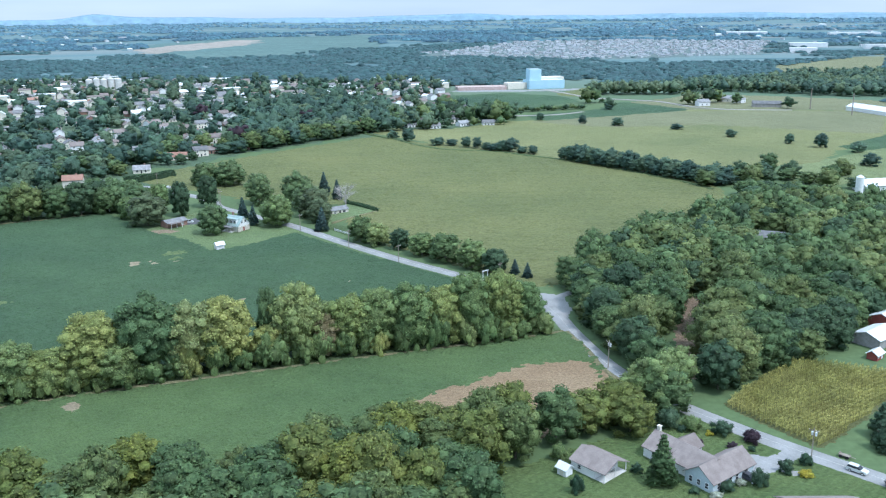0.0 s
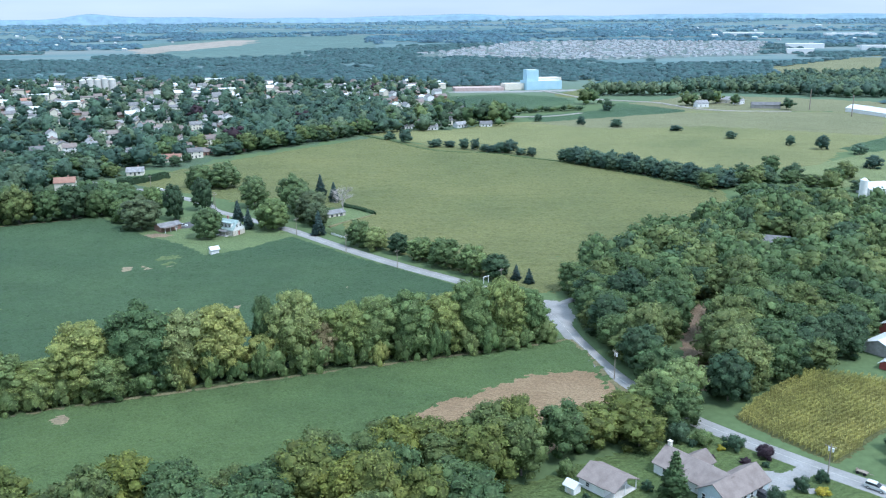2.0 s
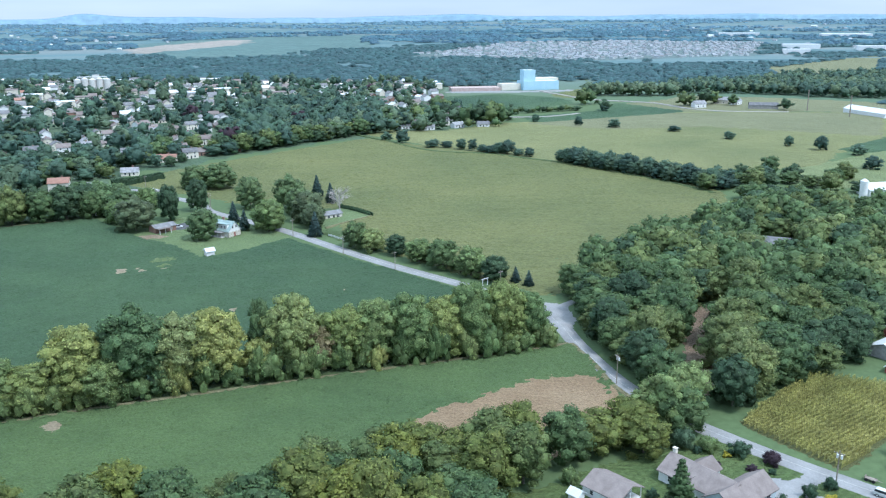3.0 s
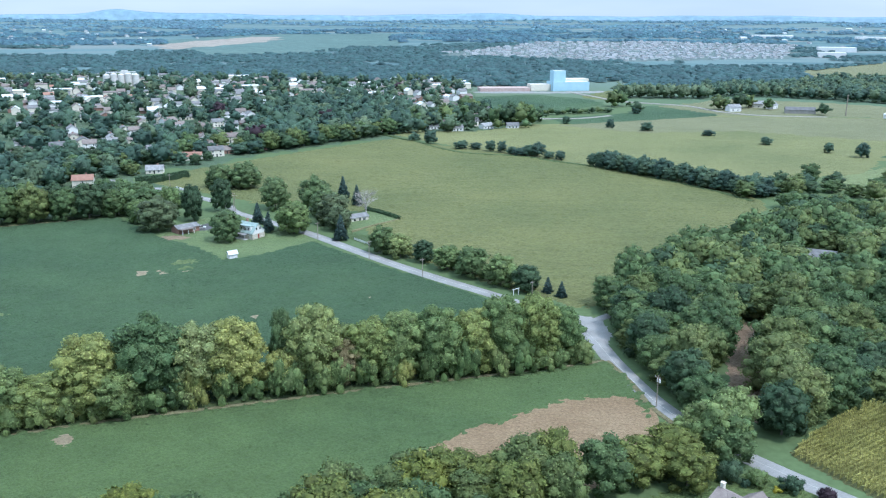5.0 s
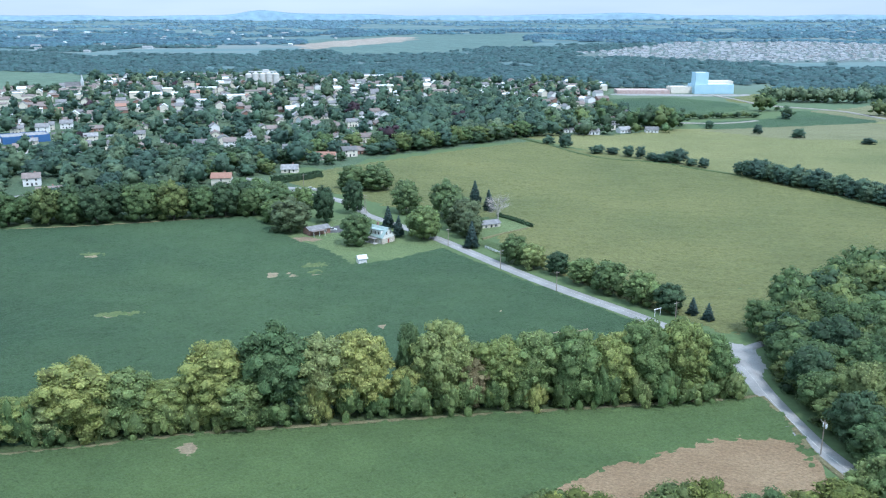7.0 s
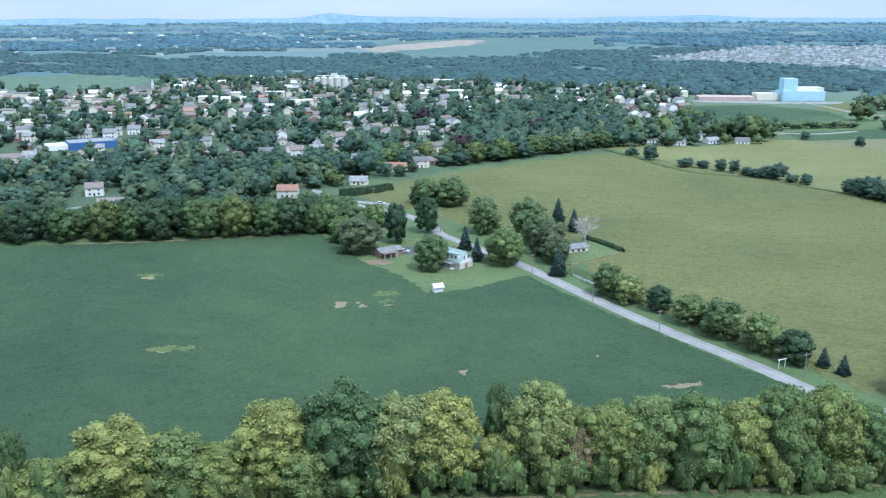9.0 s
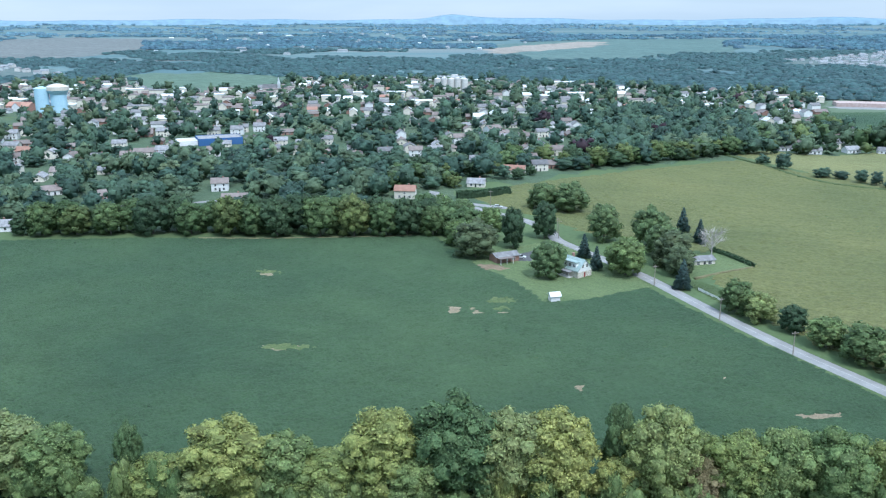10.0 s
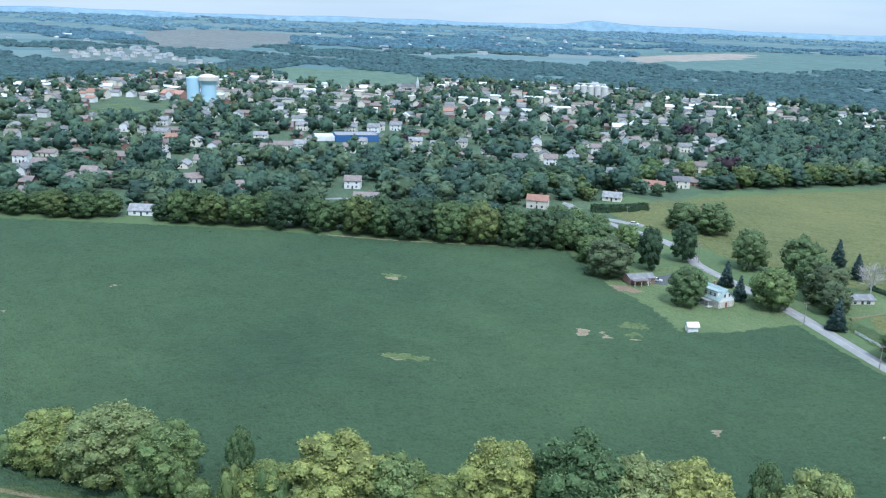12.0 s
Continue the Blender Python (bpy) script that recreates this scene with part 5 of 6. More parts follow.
# ---- distance ----
RING = [(math.cos(1.2566 * i), math.sin(1.2566 * i)) for i in range(5)]
CLUMP_V = np.array([(c, q, -0.1) for c, q in RING] + [(0.72 * c, 0.72 * q, 0.6) for c, q in RING] + [(0, 0, 0.85)], float)
CLUMP_F = np.array([f for i in range(5) for f in ((i, (i + 1) % 5, 5 + i), ((i + 1) % 5, 5 + (i + 1) % 5, 5 + i), (5 + i, 5 + (i + 1) % 5, 10))])


def far_woods(name, lo, hi, count, seed, thresh, size, material, label, clear=()):
    """Tree clumps over the distant land, in belts that lie across the view."""
    rng = np.random.default_rng(seed)
    n = count * 4
    d = np.sqrt(rng.uniform(lo ** 2, hi ** 2, n))
    a = rng.uniform(radians(48), radians(152), n)
    x, y = -20 + d * np.cos(a), 45 + d * np.sin(a)
    dens = np.array([noise.noise(Vector((u / 700, w / 230, seed))) + 0.6 * noise.noise(Vector((u / 150, w / 80, 2.3))) for u, w in zip(x, y)])
    band = np.exp(-((d - 1600) / 300) ** 2) * 0.42
    keep = dens + band > thresh
    for poly in clear:
        keep &= ~inside(x, y, poly)
    x, y = x[keep][:count], y[keep][:count]
    r = rng.uniform(0.6, 1.4, len(x)) * size
    k = rng.uniform(0.7, 1.3, (len(x), len(CLUMP_V), 1))
    v = CLUMP_V[None] * k * np.stack([r * 1.45, r * 1.45, r * 0.78], -1)[:, None] + np.stack([x, y, land(x, y) + r * 0.3], -1)[:, None]
    f = CLUMP_F[None] + (np.arange(len(x)) * len(CLUMP_V))[:, None, None]
    return joined(name, [(v.reshape(-1, 3), f.ravel(), np.full(f.shape[0] * f.shape[1], 3), 0)], [material], label, "woods", True)


FAR_BIG = [(-1109, 2626), (-909, 3201), (-524, 3320), (-410, 2577), (-589, 2113), (-744, 2003)]
FAR_TAN = [(-1042, 2459), (-919, 2940), (-831, 2974), (-781, 2607), (-932, 2251)]
FAR_PLOW = [(-2319, 1742), (-2704, 2153), (-2650, 2400), (-2308, 2382), (-1853, 1910), (-1780, 1640), (-1850, 1480)]
SUBURB = [(-1904, 1446), (-1838, 1182), (-1554, 1065), (-1370, 1130), (-1332, 1200), (-1582, 1300)]
FAR_RIGHT = [(479, 1677), (843, 2058), (634, 1540), (446, 1433)]
DEV = [(-228, 2192), (40, 2780), (320, 2860), (760, 2640), (570, 2092), (121, 1948)]
FACT = [(-90, 1120), (-90, 1290), (118, 1300), (122, 1160), (150, 1040), (230, 940), (480, 930), (440, 1035), (332, 1063), (278, 1107), (237, 1108), (140, 1060), (100, 1080)]
CLEAR = (RIPE_N, TOWN, FAR_GREEN, FAR_BIG, FAR_TAN, FAR_PLOW, FAR_RIGHT, DEV, FACT, SUBURB)
# Three belts of woods, each with more haze in its leaf colour.
far_woods("far_woods", 1080, 2600, 14000, 21, -0.02, 5.2, FAR_LEAF, "distant woods tinted blue-green with haze over the rolling land", CLEAR)
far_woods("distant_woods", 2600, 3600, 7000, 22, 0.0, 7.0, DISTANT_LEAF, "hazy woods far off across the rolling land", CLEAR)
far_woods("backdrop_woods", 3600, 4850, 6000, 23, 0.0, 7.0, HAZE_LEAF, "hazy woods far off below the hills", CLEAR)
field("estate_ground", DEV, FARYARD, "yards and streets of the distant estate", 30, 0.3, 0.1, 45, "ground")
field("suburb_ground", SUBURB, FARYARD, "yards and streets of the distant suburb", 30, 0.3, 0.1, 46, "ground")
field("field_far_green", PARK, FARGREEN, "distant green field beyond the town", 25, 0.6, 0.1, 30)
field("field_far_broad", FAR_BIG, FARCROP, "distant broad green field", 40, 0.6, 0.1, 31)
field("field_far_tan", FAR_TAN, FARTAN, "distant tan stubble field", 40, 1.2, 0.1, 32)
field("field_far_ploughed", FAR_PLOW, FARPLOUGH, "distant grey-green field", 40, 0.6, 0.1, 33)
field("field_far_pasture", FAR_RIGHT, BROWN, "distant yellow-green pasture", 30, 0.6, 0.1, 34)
field("field_sport", SPORT, LAWN, "light green sports field beside the water tower", 10, 0.1, 0.02, 35)
field("field_brown", [(20, 850), (91, 892), (179, 941), (299, 947), (392, 938), (319, 764), (269, 788), (184, 828), (93, 808)], BROWN, "brownish dry pasture above the yellow field", 5, 0.75, 0.06, 38)
field("field_dark_corner", [(253, 688), (319, 759), (350, 760), (295, 684), (287, 680)], SOY, "small dark green field corner", 5, 0.95, 0.06, 39)
field("field_grey", [(151, 1039), (243, 1137), (345, 1104), (435, 1046), (398, 960), (200, 965)], BROWN, "grey-green pasture beyond the lane", 8, 0.15, 0.05, 36)
field("field_light", [(180, 583), (212, 617), (291, 689), (320, 660), (300, 600), (239, 552), (196, 540)], MEADOW, "light green meadow behind the wood", 4, 0.6, 0.05, 37)


def far_houses(name, poly, spacing, seed, label, sizes, mats):
    """Rows of small gabled houses far off."""
    pts, rng = scatter(poly, spacing, seed, 0.25)
    pieces = []
    for x, y in pts:
        if rng.uniform() < 0.34 or (spacing > 100 and any(inside(x, y, q) for q in CLEAR[2:])):
            continue
        L, W, H = sizes[int(rng.integers(len(sizes)))]
        a = radians(20 + (90 if rng.uniform() < 0.5 else 0) + rng.uniform(-25, 25))
        z = float(land(x, y))
        for j in (0, 1):
            v, ids, ns = house_shape(j, L, W, H, W * 0.25)
            pieces.append((turned(v, x, y, z, a), ids, ns, int(rng.integers(2)) if j == 0 else 2 + int(rng.integers(len(mats) - 2))))
    return joined(name, pieces, mats, label, "houses")


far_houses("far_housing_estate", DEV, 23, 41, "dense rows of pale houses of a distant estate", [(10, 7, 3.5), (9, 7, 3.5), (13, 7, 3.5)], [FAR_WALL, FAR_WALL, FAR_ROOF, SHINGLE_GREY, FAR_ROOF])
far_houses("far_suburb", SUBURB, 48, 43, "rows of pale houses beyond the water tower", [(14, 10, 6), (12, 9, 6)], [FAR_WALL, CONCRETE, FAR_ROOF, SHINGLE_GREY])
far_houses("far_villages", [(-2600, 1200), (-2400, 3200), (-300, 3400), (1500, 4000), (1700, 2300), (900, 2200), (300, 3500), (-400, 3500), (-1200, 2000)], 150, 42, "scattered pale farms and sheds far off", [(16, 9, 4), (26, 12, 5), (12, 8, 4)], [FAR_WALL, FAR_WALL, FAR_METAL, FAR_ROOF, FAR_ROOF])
for x, y, L, W in ((800, 3090, 130, 60), (1100, 2950, 150, 60), (770, 2365, 90, 45), (690, 2150, 60, 30), (905, 2250, 70, 35)):
    wh = thing("warehouse", x, y, float(land(x, y)), -12, "long flat white warehouse far off", "warehouse", "far warehouses")
    flat_block(wh, "wall", -L / 2, -W / 2, L / 2, W / 2, 11, WHITE, TIN)


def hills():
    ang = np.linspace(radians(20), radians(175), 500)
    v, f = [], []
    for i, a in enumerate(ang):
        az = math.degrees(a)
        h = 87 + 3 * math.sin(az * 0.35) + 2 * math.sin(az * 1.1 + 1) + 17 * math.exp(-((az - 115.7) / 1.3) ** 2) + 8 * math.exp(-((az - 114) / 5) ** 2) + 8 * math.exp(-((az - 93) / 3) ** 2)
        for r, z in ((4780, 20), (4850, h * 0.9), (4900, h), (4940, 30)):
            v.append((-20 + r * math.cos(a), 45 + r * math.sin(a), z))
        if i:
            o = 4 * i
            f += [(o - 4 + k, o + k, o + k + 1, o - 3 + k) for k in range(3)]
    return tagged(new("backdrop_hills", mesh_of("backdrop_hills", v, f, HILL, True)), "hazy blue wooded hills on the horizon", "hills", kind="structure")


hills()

# ---- cornfield ----
CORN = [(59.5, 221), (66, 229.5), (76, 241), (86.5, 252.5), (97, 251), (111.5, 246), (116, 240), (106, 229), (94, 215), (84, 205), (77, 198.5), (70, 207)]
field("field_corn", CORN, SOIL_DARK, "earth between the rows of ripening corn", 0.9, 0.06, 0.02, 51)


def corn():
    rng = np.random.default_rng(52)
    v, f = [], []
    a = radians(40.5)
    c, s = math.cos(a), math.sin(a)
    for w in np.arange(-60, 60, 1.5):
        for u in np.arange(-60, 60, 0.36):
            x, y = 85 + u * c - w * s, 226 + u * s + w * c
            if abs(u) > 45 or abs(w) > 45 or not inside(np.array([x]), np.array([y]), CORN)[0]:
                continue
            h = rng.uniform(1.7, 2.4)
            for k in range(4):
                t = rng.uniform(0, 6.283)
                dx, dy, z = math.cos(t) * 0.42, math.sin(t) * 0.42, h * rng.uniform(0.45, 0.95)
                o = len(v)
                v += [(x - dy * 0.3, y + dx * 0.3, z), (x + dy * 0.3, y - dx * 0.3, z), (x + dx + dy * 0.2, y + dy - dx * 0.2, z + 0.15), (x + dx - dy * 0.2, y + dy + dx * 0.2, z + 0.1)]
                f.append((o, o + 1, o + 2, o + 3))
            o = len(v)
            v += [(x - 0.06, y, 0), (x + 0.06, y, 0), (x + 0.04, y, h + 0.2), (x - 0.04, y, h + 0.2)]
            f.append((o, o + 1, o + 2, o + 3))
    me = mesh_of("corn_plants", v, f, CORNLEAF)
    return tagged(new("corn_plants", me), "rows of yellowing corn plants", "corn", kind="stuff")


corn()

# ---- lawns, drives and verges ----
field("lawn_farm", [(-180, 409), (-174, 404.5), (-166, 399.5), (-151, 383), (-142.6, 375), (-135, 371.5), (-130, 375), (-122, 382), (-116, 393), (-109, 402), (-104, 410), (-116, 423), (-137, 440), (-160, 460), (-168, 452), (-180, 430)], LAWN_FARM, "mown green lawn round the farmhouse", 1.2, 0.12, 0.02, 61, "lawn")
field("lawn_ranch", [(-4, 171), (1, 183), (9, 187.5), (20, 195.5), (29, 201.5), (42, 208), (50, 212), (58, 203.5), (67, 196), (80, 184), (110, 158), (60, 120), (-10, 140)], LAWN, "mown green lawn round the ranch house", 1.5, 0.06, 0.02, 62, "lawn")
field("lawn_roadside", [(-98, 440), (-91, 425), (-81, 440), (-71, 453), (-77, 460), (-83, 466), (-91, 473), (-100, 458)], LAWN_FARM, "mown lawn of the roadside bungalow", 1.5, 0.85, 0.03, 63, "lawn")
field("verge_roadside", [(-92, 419), (-76, 402), (-60, 388), (-56, 392), (-70, 408), (-88, 424)], GRASS, "rough grass verge behind the white fence", 1.5, 0.75, 0.05, 64, "grass")
field("driveway", [(55, 194), (63.2, 193.1), (66.1, 194.9), (68.8, 198.3), (72.5, 195), (70.5, 193.2), (67.8, 190.9), (65.8, 188.2), (68.5, 186), (67, 184.4), (63.6, 186.6), (59.5, 184.6), (56.5, 182), (53, 186)], ASPHALT, "pale grey asphalt driveway beside the house", 0.6, 0.11, 0.008, 66, "driveway")
field("road_apron", [(20, 288), (23, 298), (21, 312), (14, 317), (9, 312), (14, 301)], ASPHALT, "worn asphalt apron at the road junction", 0.8, 0.09, 0.006, 67, "road")
road("side_road", [(17, 310), (24, 318), (36, 328), (60, 340)], 3.6, ASPHALT, "grey side road under the trees", 0.07)
road("farm_lane", [(51, 1205), (72, 1160), (97, 1102), (114, 1084), (170, 1052), (188, 1021), (205, 985), (240, 958), (300, 952)], 6, LANE, "pale dirt farm lane", 0.7)
road("field_lane", [(-6, 902), (4, 903), (37, 906), (60, 920), (79, 938)], 6, LANE, "pale dirt lane between the fields", 0.7)
road("town_street", [(-262, 537), (-255, 522), (-247, 500), (-244, 480)], 6, ASPHALT, "pale grey street at the edge of town", 0.07)
road("crossing_street", [(-209, 519), (-240, 519), (-270, 516), (-310, 505), (-350, 480), (-400, 430)], 6, ASPHALT, "grey street at the edge of town", 0.06)
road("town_main_street", [(-280, 553), (-320, 600), (-400, 700), (-500, 850), (-560, 1000), (-600, 1200)], 8, ASPHALT, "long grey main street through the town", 0.07)
field("yard_factory", [(-80, 1195), (-60, 1215), (30, 1215), (100, 1235), (110, 1215), (20, 1195), (-70, 1190)], ASPHALT, "pale paved yard before the factory", 6, 0.15, 0.02, 64, "yard")
field("meadow_factory", [(70, 1167), (110, 1254), (95, 1111), (71, 1127)], SOY_RIPE, "dry yellow grass beside the factory", 6, 0.5, 0.05, 65)
for i, p in enumerate(HOLES):
    field("bare_patch", grown(p, 1.25), BARE, "tan bare patch in the soybean field", 0.8, 0.10, 0.03, 70 + i, "soil")
field("clearing", [(50, 240), (57, 240), (63, 262), (68, 285), (75, 314), (67, 316), (61, 292), (54, 262)], EARTH, "bare earth clearing under the power pole", 1.5, 0.08, 0.03, 80, "soil")
field("field_margin", [(-161, 197), (-123, 217), (-88, 232), (-46, 249), (-9, 264), (9, 271), (20, 276), (12, 280), (-9, 270), (-46, 255), (-88, 238), (-123, 223), (-161, 203), (-230, 174), (-230, 168)], GRASS, "rough grass strip below the hedgerow", 2, 0.12, 0.08, 81, "grass")

road("dry_margin", [(-230, 169), (-161, 197), (-123, 217), (-88, 232), (-46, 249), (-9, 264), (9, 271), (19, 276)], 1.2, DRY, "dry tan grass edge of the soybean strip", 0.3)
road("dry_edge", [(-318, 391), (-286, 406), (-255, 424), (-240, 432), (-226, 442)], 1.0, DRY, "dry tan grass edge below the tree line", 0.3)
road("dry_road_edge", [(20, 276), (26, 258), (29, 245), (34, 234)], 1.6, DRY, "dry tan verge beside the road", 0.2)

# ---- small things ----
WOODEN = "weathered wooden utility pole with a crossarm"


def utility_pole(x, y, h, rot, top="bar", label=WOODEN, thick=1.0):
    e = thing("utility_pole", x, y, float(land(x, y)), rot, label, "utility pole", "utility poles")
    bm = bmesh.new()
    cone(bm, 0.17 * thick, 0.11 * thick, -0.3, h, 10)
    part("pole", bm, WOOD, e)
    bm = bmesh.new()
    box(bm, -1.2, -0.16, h - 0.75, 1.2, -0.04, h - 0.6)
    part("crossarm", bm, WOOD, e)
    for u in (-1.1, -0.5, 0.5, 1.1):
        bm = bmesh.new()
        cone(bm, 0.07, 0.04, h - 0.6, h - 0.4, 8, (u, -0.1))
        part("insulator", bm, CONCRETE, e)
    if top == "can":
        for u in (-0.45, 0.45):
            bm = bmesh.new()
            cone(bm, 0.25, 0.25, h - 2.0, h - 1.1, 12, (u, 0.25))
            part("transformer", bm, TIN, e, "grey transformer can")
    return e


for x, y, h, rot, top in ((30.5, 245, 9.2, -60, "can"), (-3, 331, 8, 45, "bar"), (-47, 357, 8, 45, "bar"), (-73, 380, 8.5, 45, "bar"), (-103, 411, 8.5, 45, "bar"), (-161.5, 466, 9, 40, "bar"), (-164, 471, 9, 40, "bar"), (-220, 520, 9, 20, "bar"), (72, 190, 9.5, -40, "can"), (65, 284, 10, 0, "bar"), (344, 904, 22, 30, "bar"), (324, 968, 22, 30, "bar")):
    utility_pole(x, y, h, rot, top, WOODEN if h < 20 else "tall dark steel transmission pole in the pasture", 1.0 if h < 20 else 4.0)

road("field_edge", [(-150, 790), (-101, 735), (-74, 697), (-50, 675), (-9.6, 664), (10, 648), (42, 625), (62, 606), (85, 577), (105, 551), (122, 520)], 3.2, GRASS, "dark grass track between the yellow fields", 0.75)

sign = thing("sign_frame", -9, 337, 0, 45, "white timber sign frame beside the road", "sign")
for u in (-1.3, 1.3):
    bm = bmesh.new()
    box(bm, u - 0.08, -0.08, -0.2, u + 0.08, 0.08, 2.6)
    part("post", bm, WHITE, sign)
bm = bmesh.new()
box(bm, -1.8, -0.1, 2.6, 1.8, 0.1, 2.85)
part("beam", bm, WHITE, sign)

# white board fence by the road
fence = thing("fence", -81, 407, 0, -45, "low white board fence beside the road", "fence")
for u in np.arange(-7, 7.1, 2.8):
    bm = bmesh.new()
    box(bm, u - 0.07, -0.07, -0.2, u + 0.07, 0.07, 1.25)
    part("post", bm, WHITE, fence)
for z in (0.35, 0.75, 1.1):
    bm = bmesh.new()
    box(bm, -7, -0.11, z - 0.1, 7, -0.072, z + 0.1)
    part("rail", bm, WHITE, fence)



def clipped_hedge(pts, width, h, label, leaves=TONE_SET[1]):
    """A trimmed hedge along a line: a leafy body with sprays over its sides and top."""
    rng = np.random.default_rng(int(abs(pts[0][0]) * 7))
    line = smooth_line(pts, 1.0)
    v, f, n = [], [], len(line)
    steps = [(line[min(i + 1, n - 1)] - line[max(i - 1, 0)]).normalized() for i in range(n)]
    for i, (p, d) in enumerate(zip(line, steps)):
        side = Vector((-d.y, d.x, 0))
        for u, z in ((-0.5, 0), (-0.46, 0.9), (0, 1), (0.46, 0.9), (0.5, 0)):
            q = p + side * u * width * rng.uniform(0.9, 1.1)
            v.append((q.x, q.y, z * h * rng.uniform(0.92, 1.08)))
        if i:
            f += [(5 * i - 5 + k, 5 * i - 4 + k, 5 * i + k + 1, 5 * i + k) for k in range(4)]
    f += [(4, 3, 2, 1, 0), tuple(range(5 * n - 5, 5 * n))]
    for p, d in zip(line, steps):
        side = Vector((-d.y, d.x, 0))
        for _ in range(int(14 * h)):
            u, z = rng.uniform(-0.52, 0.52), h * rng.uniform(0.1, 1)
            if abs(u) < 0.4:
                z = h * rng.uniform(0.95, 1.1)
            q = p + side * u * width + d * rng.uniform(-0.6, 0.6)
            e = rng.normal(size=(3, 3)) * 0.4
            o = len(v)
            v += [(q.x + e[k][0], q.y + e[k][1], z + e[k][2]) for k in range(3)]
            f.append((o, o + 1, o + 2))
    e = thing("hedge", 0, 0, 0, 0, label, "hedge", "clipped hedges")
    part("foliage", mesh_of("foliage", v, f, leaves), None, e)


clipped_hedge([(-246, 531), (-235, 540), (-224, 557)], 5, 3.8, "long dark clipped hedge beside the street")
clipped_hedge([(-91, 472), (-83, 466), (-77, 460), (-71, 454)], 2.2, 1.9, "dark clipped hedge round the bungalow lawn")
field("dirt_apron", [(-180, 403.5), (-174, 403), (-166, 403.5), (-163, 408), (-172, 411), (-177, 408)], EARTH, "bare tan earth before the brick garage", 1.0, 0.2, 0.03, 82, "soil")
road("garden_path", [(-90, 426), (-81, 440), (-71, 453)], 0.9, DRY, "pale garden path beside the bungalow lawn", 0.92)
field("dark_drive", [(-167, 419), (-160, 423), (-158, 434), (-164, 440), (-169, 430)], TARMAC, "dark tarmac drive beside the brick garage", 1.0, 0.22, 0.01, 83, "driveway")
# open carport on the brick garage
for u in (-4.8, -1.8, 1.2):
    bm = bmesh.new()
    box(bm, u - 0.1, -6.3, -0.1, u + 0.1, -6.1, 2.5)
    part("post", bm, WHITE, farm_garage)
bm = bmesh.new()
box(bm, -5.4, -6.6, 2.5, 1.8, -3.3, 2.72)
part("carport_roof", bm, SHINGLE, farm_garage, "flat brown carport roof")

# garden shrubs of the ranch house: kind, x, y, height, radius, leaves
GARDEN = [("spruce", 35.5, 179.5, 13, 4.2, TONE_SET[0]), ("shrub", 16, 174, 4.5, 1.6, LEAF_DARK), ("shrub", 30.6, 184.2, 2, 1.4, LEAF_DARK), ("shrub", 57.2, 179.2, 4.2, 2.0, LEAF_DARK), ("shrub", 65, 185.7, 3.2, 1.7, LEAF_DARK), ("shrub", 70.6, 189.4, 3, 1.6, LEAF_DARK), ("shrub", 69.3, 184.5, 1.3, 1.8, YELLOW_BUSH), ("shrub", 54.8, 204.1, 3.6, 2.8, LEAF_DARK),
          ("shrub", 61.1, 200.5, 3, 2.4, LEAF_RED), ("shrub", 44.9, 205.4, 1.6, 1.2, LEAF_DARK), ("shrub", 47.7, 199.1, 1.2, 1.3, LEAF_RED), ("shrub", 60, 195.9, 1.3, 1.0, LEAF_DARK), ("shrub", 55.8, 197.3, 1.2, 1.5, LEAF_RED)]
GARDEN_B = [("shrub", 49.5, 177.0, 2.4, 1.9, LEAF_DARK), ("shrub", 53.1, 179.6, 1.4, 1.2, LEAF_WHITE), ("shrub", 42.2, 175.6, 1.4, 1.3, LEAF_DARK), ("shrub", 46.6, 173.8, 1.3, 1.6, LEAF_WHITE), ("shrub", 12.8, 188.9, 4, 2, LEAF), ("shrub", 41.7, 207.6, 5, 3.2, LEAF_DARK), ("shrub", 47.5, 206, 3.6, 2.4, LEAF), ("shrub", 51.5, 203.6, 1.1, 1.1, YELLOW_BUSH), ("shrub", 86.5, 180, 2.4, 1.6, LEAF_RED), ("spruce", 92, 198, 9, 3.6, LEAF_DARK), ("spruce", 94, 205, 10, 4, LEAF_DARK)]
for i, (k, x, y, h, r, lv) in enumerate(GARDEN + GARDEN_B):
    tree(k, x, y, h, r, i, lv, "clipped garden shrub on the lawn" if k == "shrub" else "dark pointed conifer on the lawn", "garden shrubs", "shrub" if k == "shrub" else "tree", "shrub" if k == "shrub" else "tree")


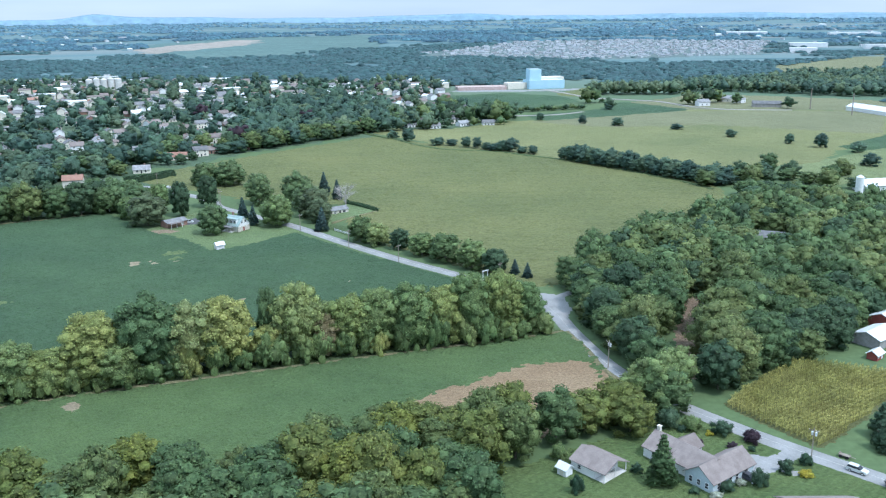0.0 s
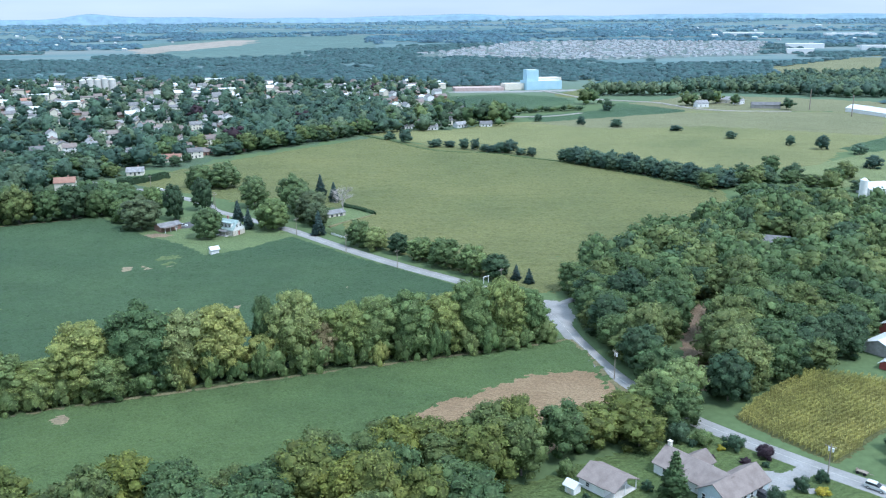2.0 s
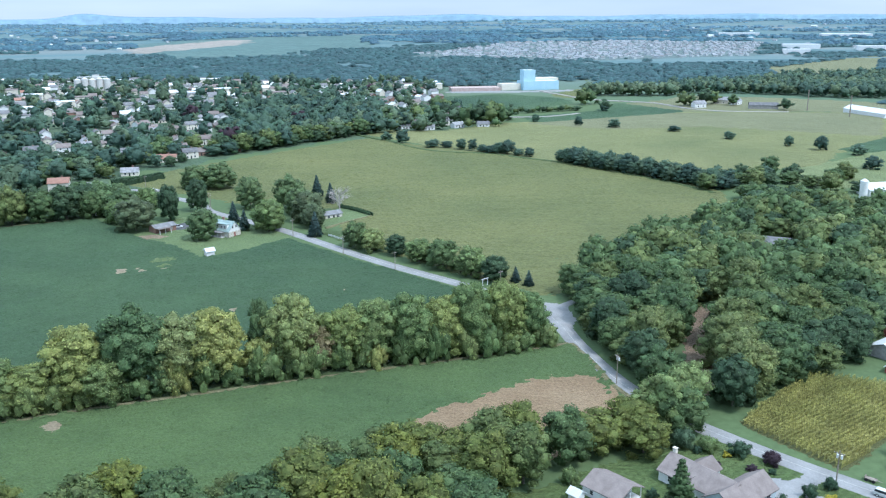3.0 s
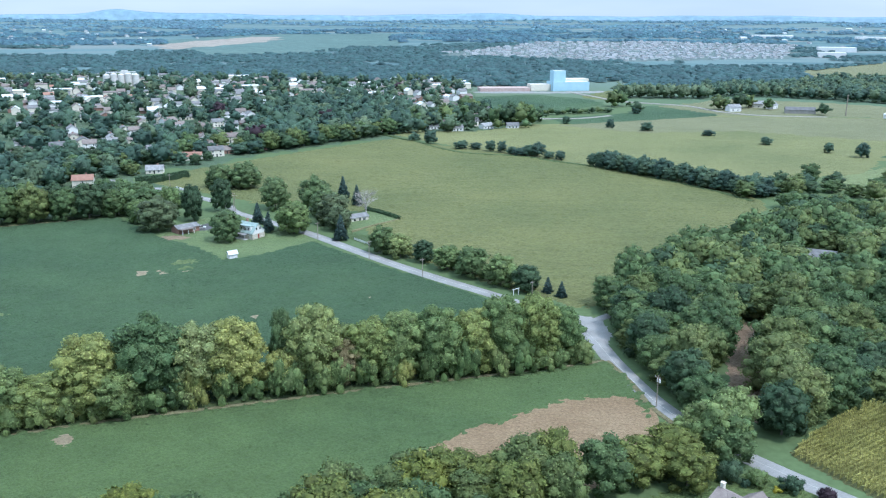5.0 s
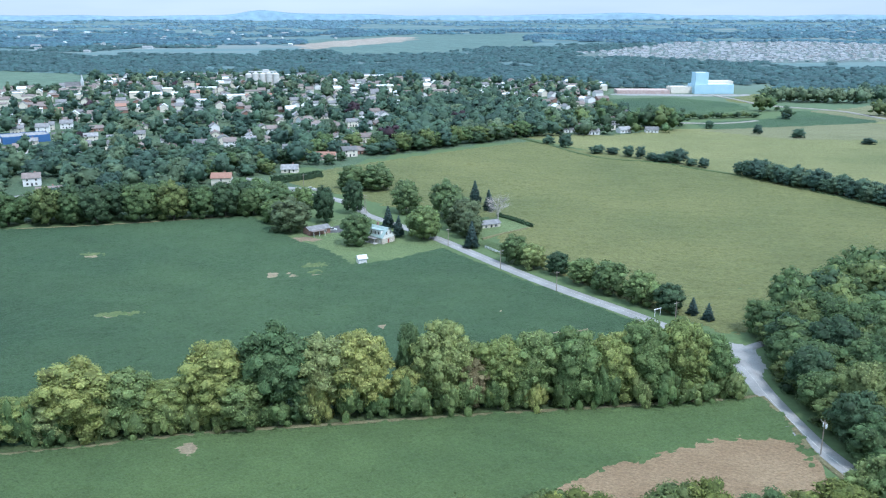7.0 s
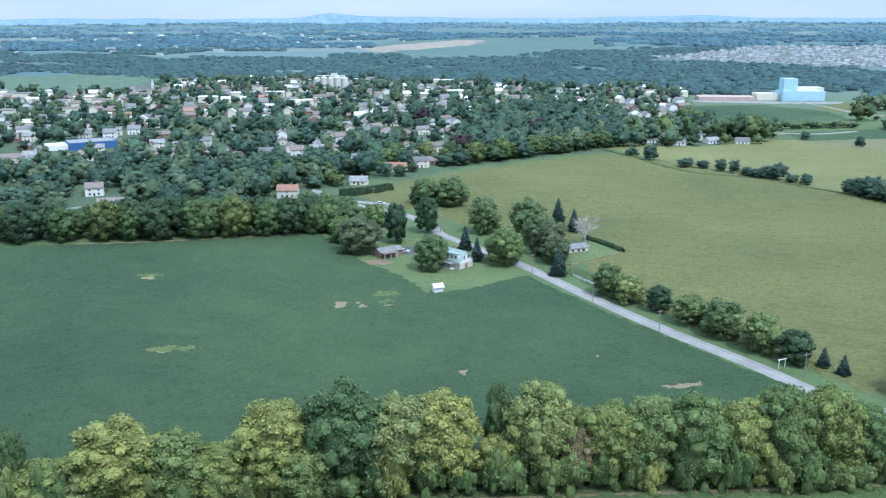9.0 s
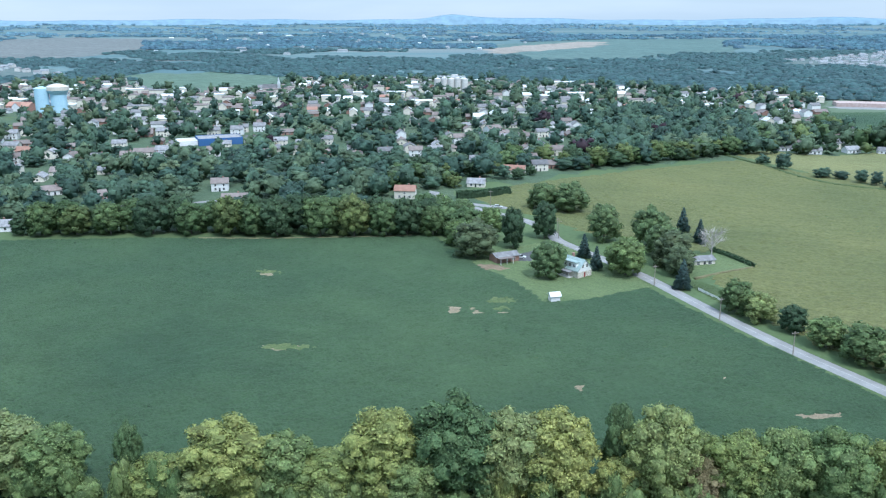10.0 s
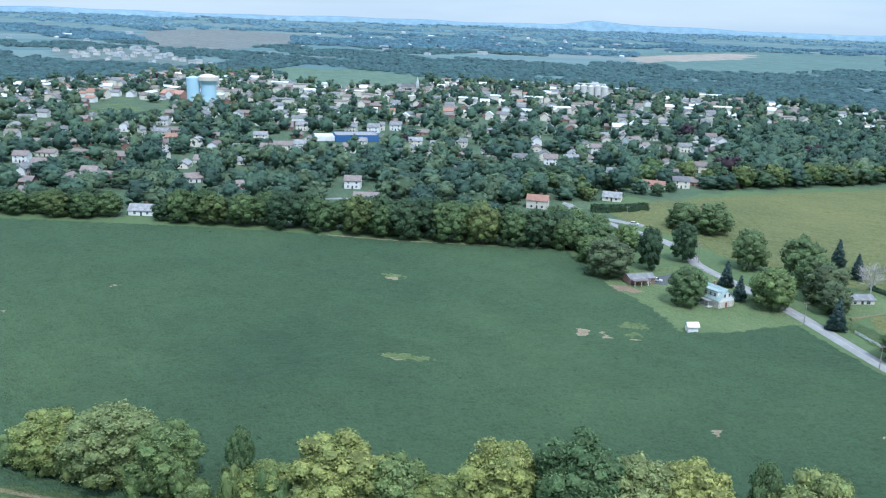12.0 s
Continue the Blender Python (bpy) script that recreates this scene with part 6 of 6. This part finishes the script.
def car(x, y, rot, paint, label, category="car"):
    e = thing("car", x, y, 0.12, rot, label, category, "cars")
    bm = bmesh.new()
    prof = [(-2.3, 0.35), (2.3, 0.35), (2.35, 0.75), (2.15, 0.95), (1.05, 1.08), (-2.25, 1.08), (-2.35, 0.8)]
    for y0 in (-0.9, 0.9):
        for p in prof:
            bm.verts.new((p[0], y0, p[1]))
    bm.verts.ensure_lookup_table()
    n = len(prof)
    bm.faces.new([bm.verts[i] for i in range(n)])
    bm.faces.new([bm.verts[n + i] for i in reversed(range(n))])
    for i in range(n):
        j = (i + 1) % n
        bm.faces.new((bm.verts[i], bm.verts[j], bm.verts[n + j], bm.verts[n + i]))
    bmesh.ops.bevel(bm, geom=bm.edges[:], offset=0.06, segments=2, affect="EDGES")
    part("body", bm, paint, e)
    bm = bmesh.new()
    v = [bm.verts.new(p) for p in ((-2.2, -0.82, 1.07), (1.0, -0.82, 1.07), (1.0, 0.82, 1.07), (-2.2, 0.82, 1.07), (-1.95, -0.7, 1.62), (0.2, -0.7, 1.62), (0.2, 0.7, 1.62), (-1.95, 0.7, 1.62))]
    for f in ((0, 1, 5, 4), (1, 2, 6, 5), (2, 3, 7, 6), (3, 0, 4, 7)):
        bm.faces.new([v[i] for i in f])
    part("glasshouse", bm, GLASS, e, "dark car windows")
    bm = bmesh.new()
    box(bm, -1.97, -0.72, 1.6, 0.22, 0.72, 1.69)
    part("roof", bm, paint, e)
    for u in (-1.4, 1.45):
        for w in (-0.86, 0.86):
            bm = bmesh.new()
            cone(bm, 0.34, 0.34, -0.11, 0.11, 16)
            wh = part("wheel", bm, TYRE, e)
            wh.matrix_basis = pose(u, w, 0.34, 90)
            bm = bmesh.new()
            cone(bm, 0.2, 0.2, -0.125, 0.125, 12)
            part("rim", bm, TIN, wh)
    for w in (-0.65, 0.65):
        bm = bmesh.new()
        box(bm, 2.25, w - 0.18, 0.68, 2.37, w + 0.18, 0.85)
        part("headlight", bm, WHITE, e)
    return e


car(81.5, 186.8, -42, SILVER, "silver estate car on the country road")
car(55.6, 181.6, -49, DARKPAINT, "dark car parked beside the ranch house")
car(-165, 425, 10, SILVER, "white car parked beside the brick garage")
car(-214, 517, 20, SILVER, "white car at the edge of town")

# low cart on the roadside verge, standing in for an unidentified dark object
cart = thing("farm_cart", 81.2, 193.8, 0, -40, "dark wooden farm cart standing on the verge", "cart")
bm = bmesh.new()
box(bm, -1.3, -0.6, 0.6, 1.3, 0.6, 0.75)
box(bm, -1.3, -0.6, 0.75, -1.2, 0.6, 1.1)
part("bed", bm, WOOD, cart)
for u in (-0.8, 0.8):
    for w in (-0.7, 0.7):
        bm = bmesh.new()
        cone(bm, 0.4, 0.4, -0.05, 0.05, 14)
        part("wheel", bm, TYRE, cart).matrix_basis = pose(u, w, 0.4, 90)
bm = bmesh.new()
box(bm, 1.3, -0.05, 0.6, 2.6, 0.05, 0.68)
part("shaft", bm, WOOD, cart)
# white box by the tree line
hut = gable_house(-219, 452, 30, 2.4, 2.2, 2.0, 0.6, WHITE, TIN, "small white hut at the field corner", [], ("f", 0), None, "hut", "shed", doorcol=GLASS)
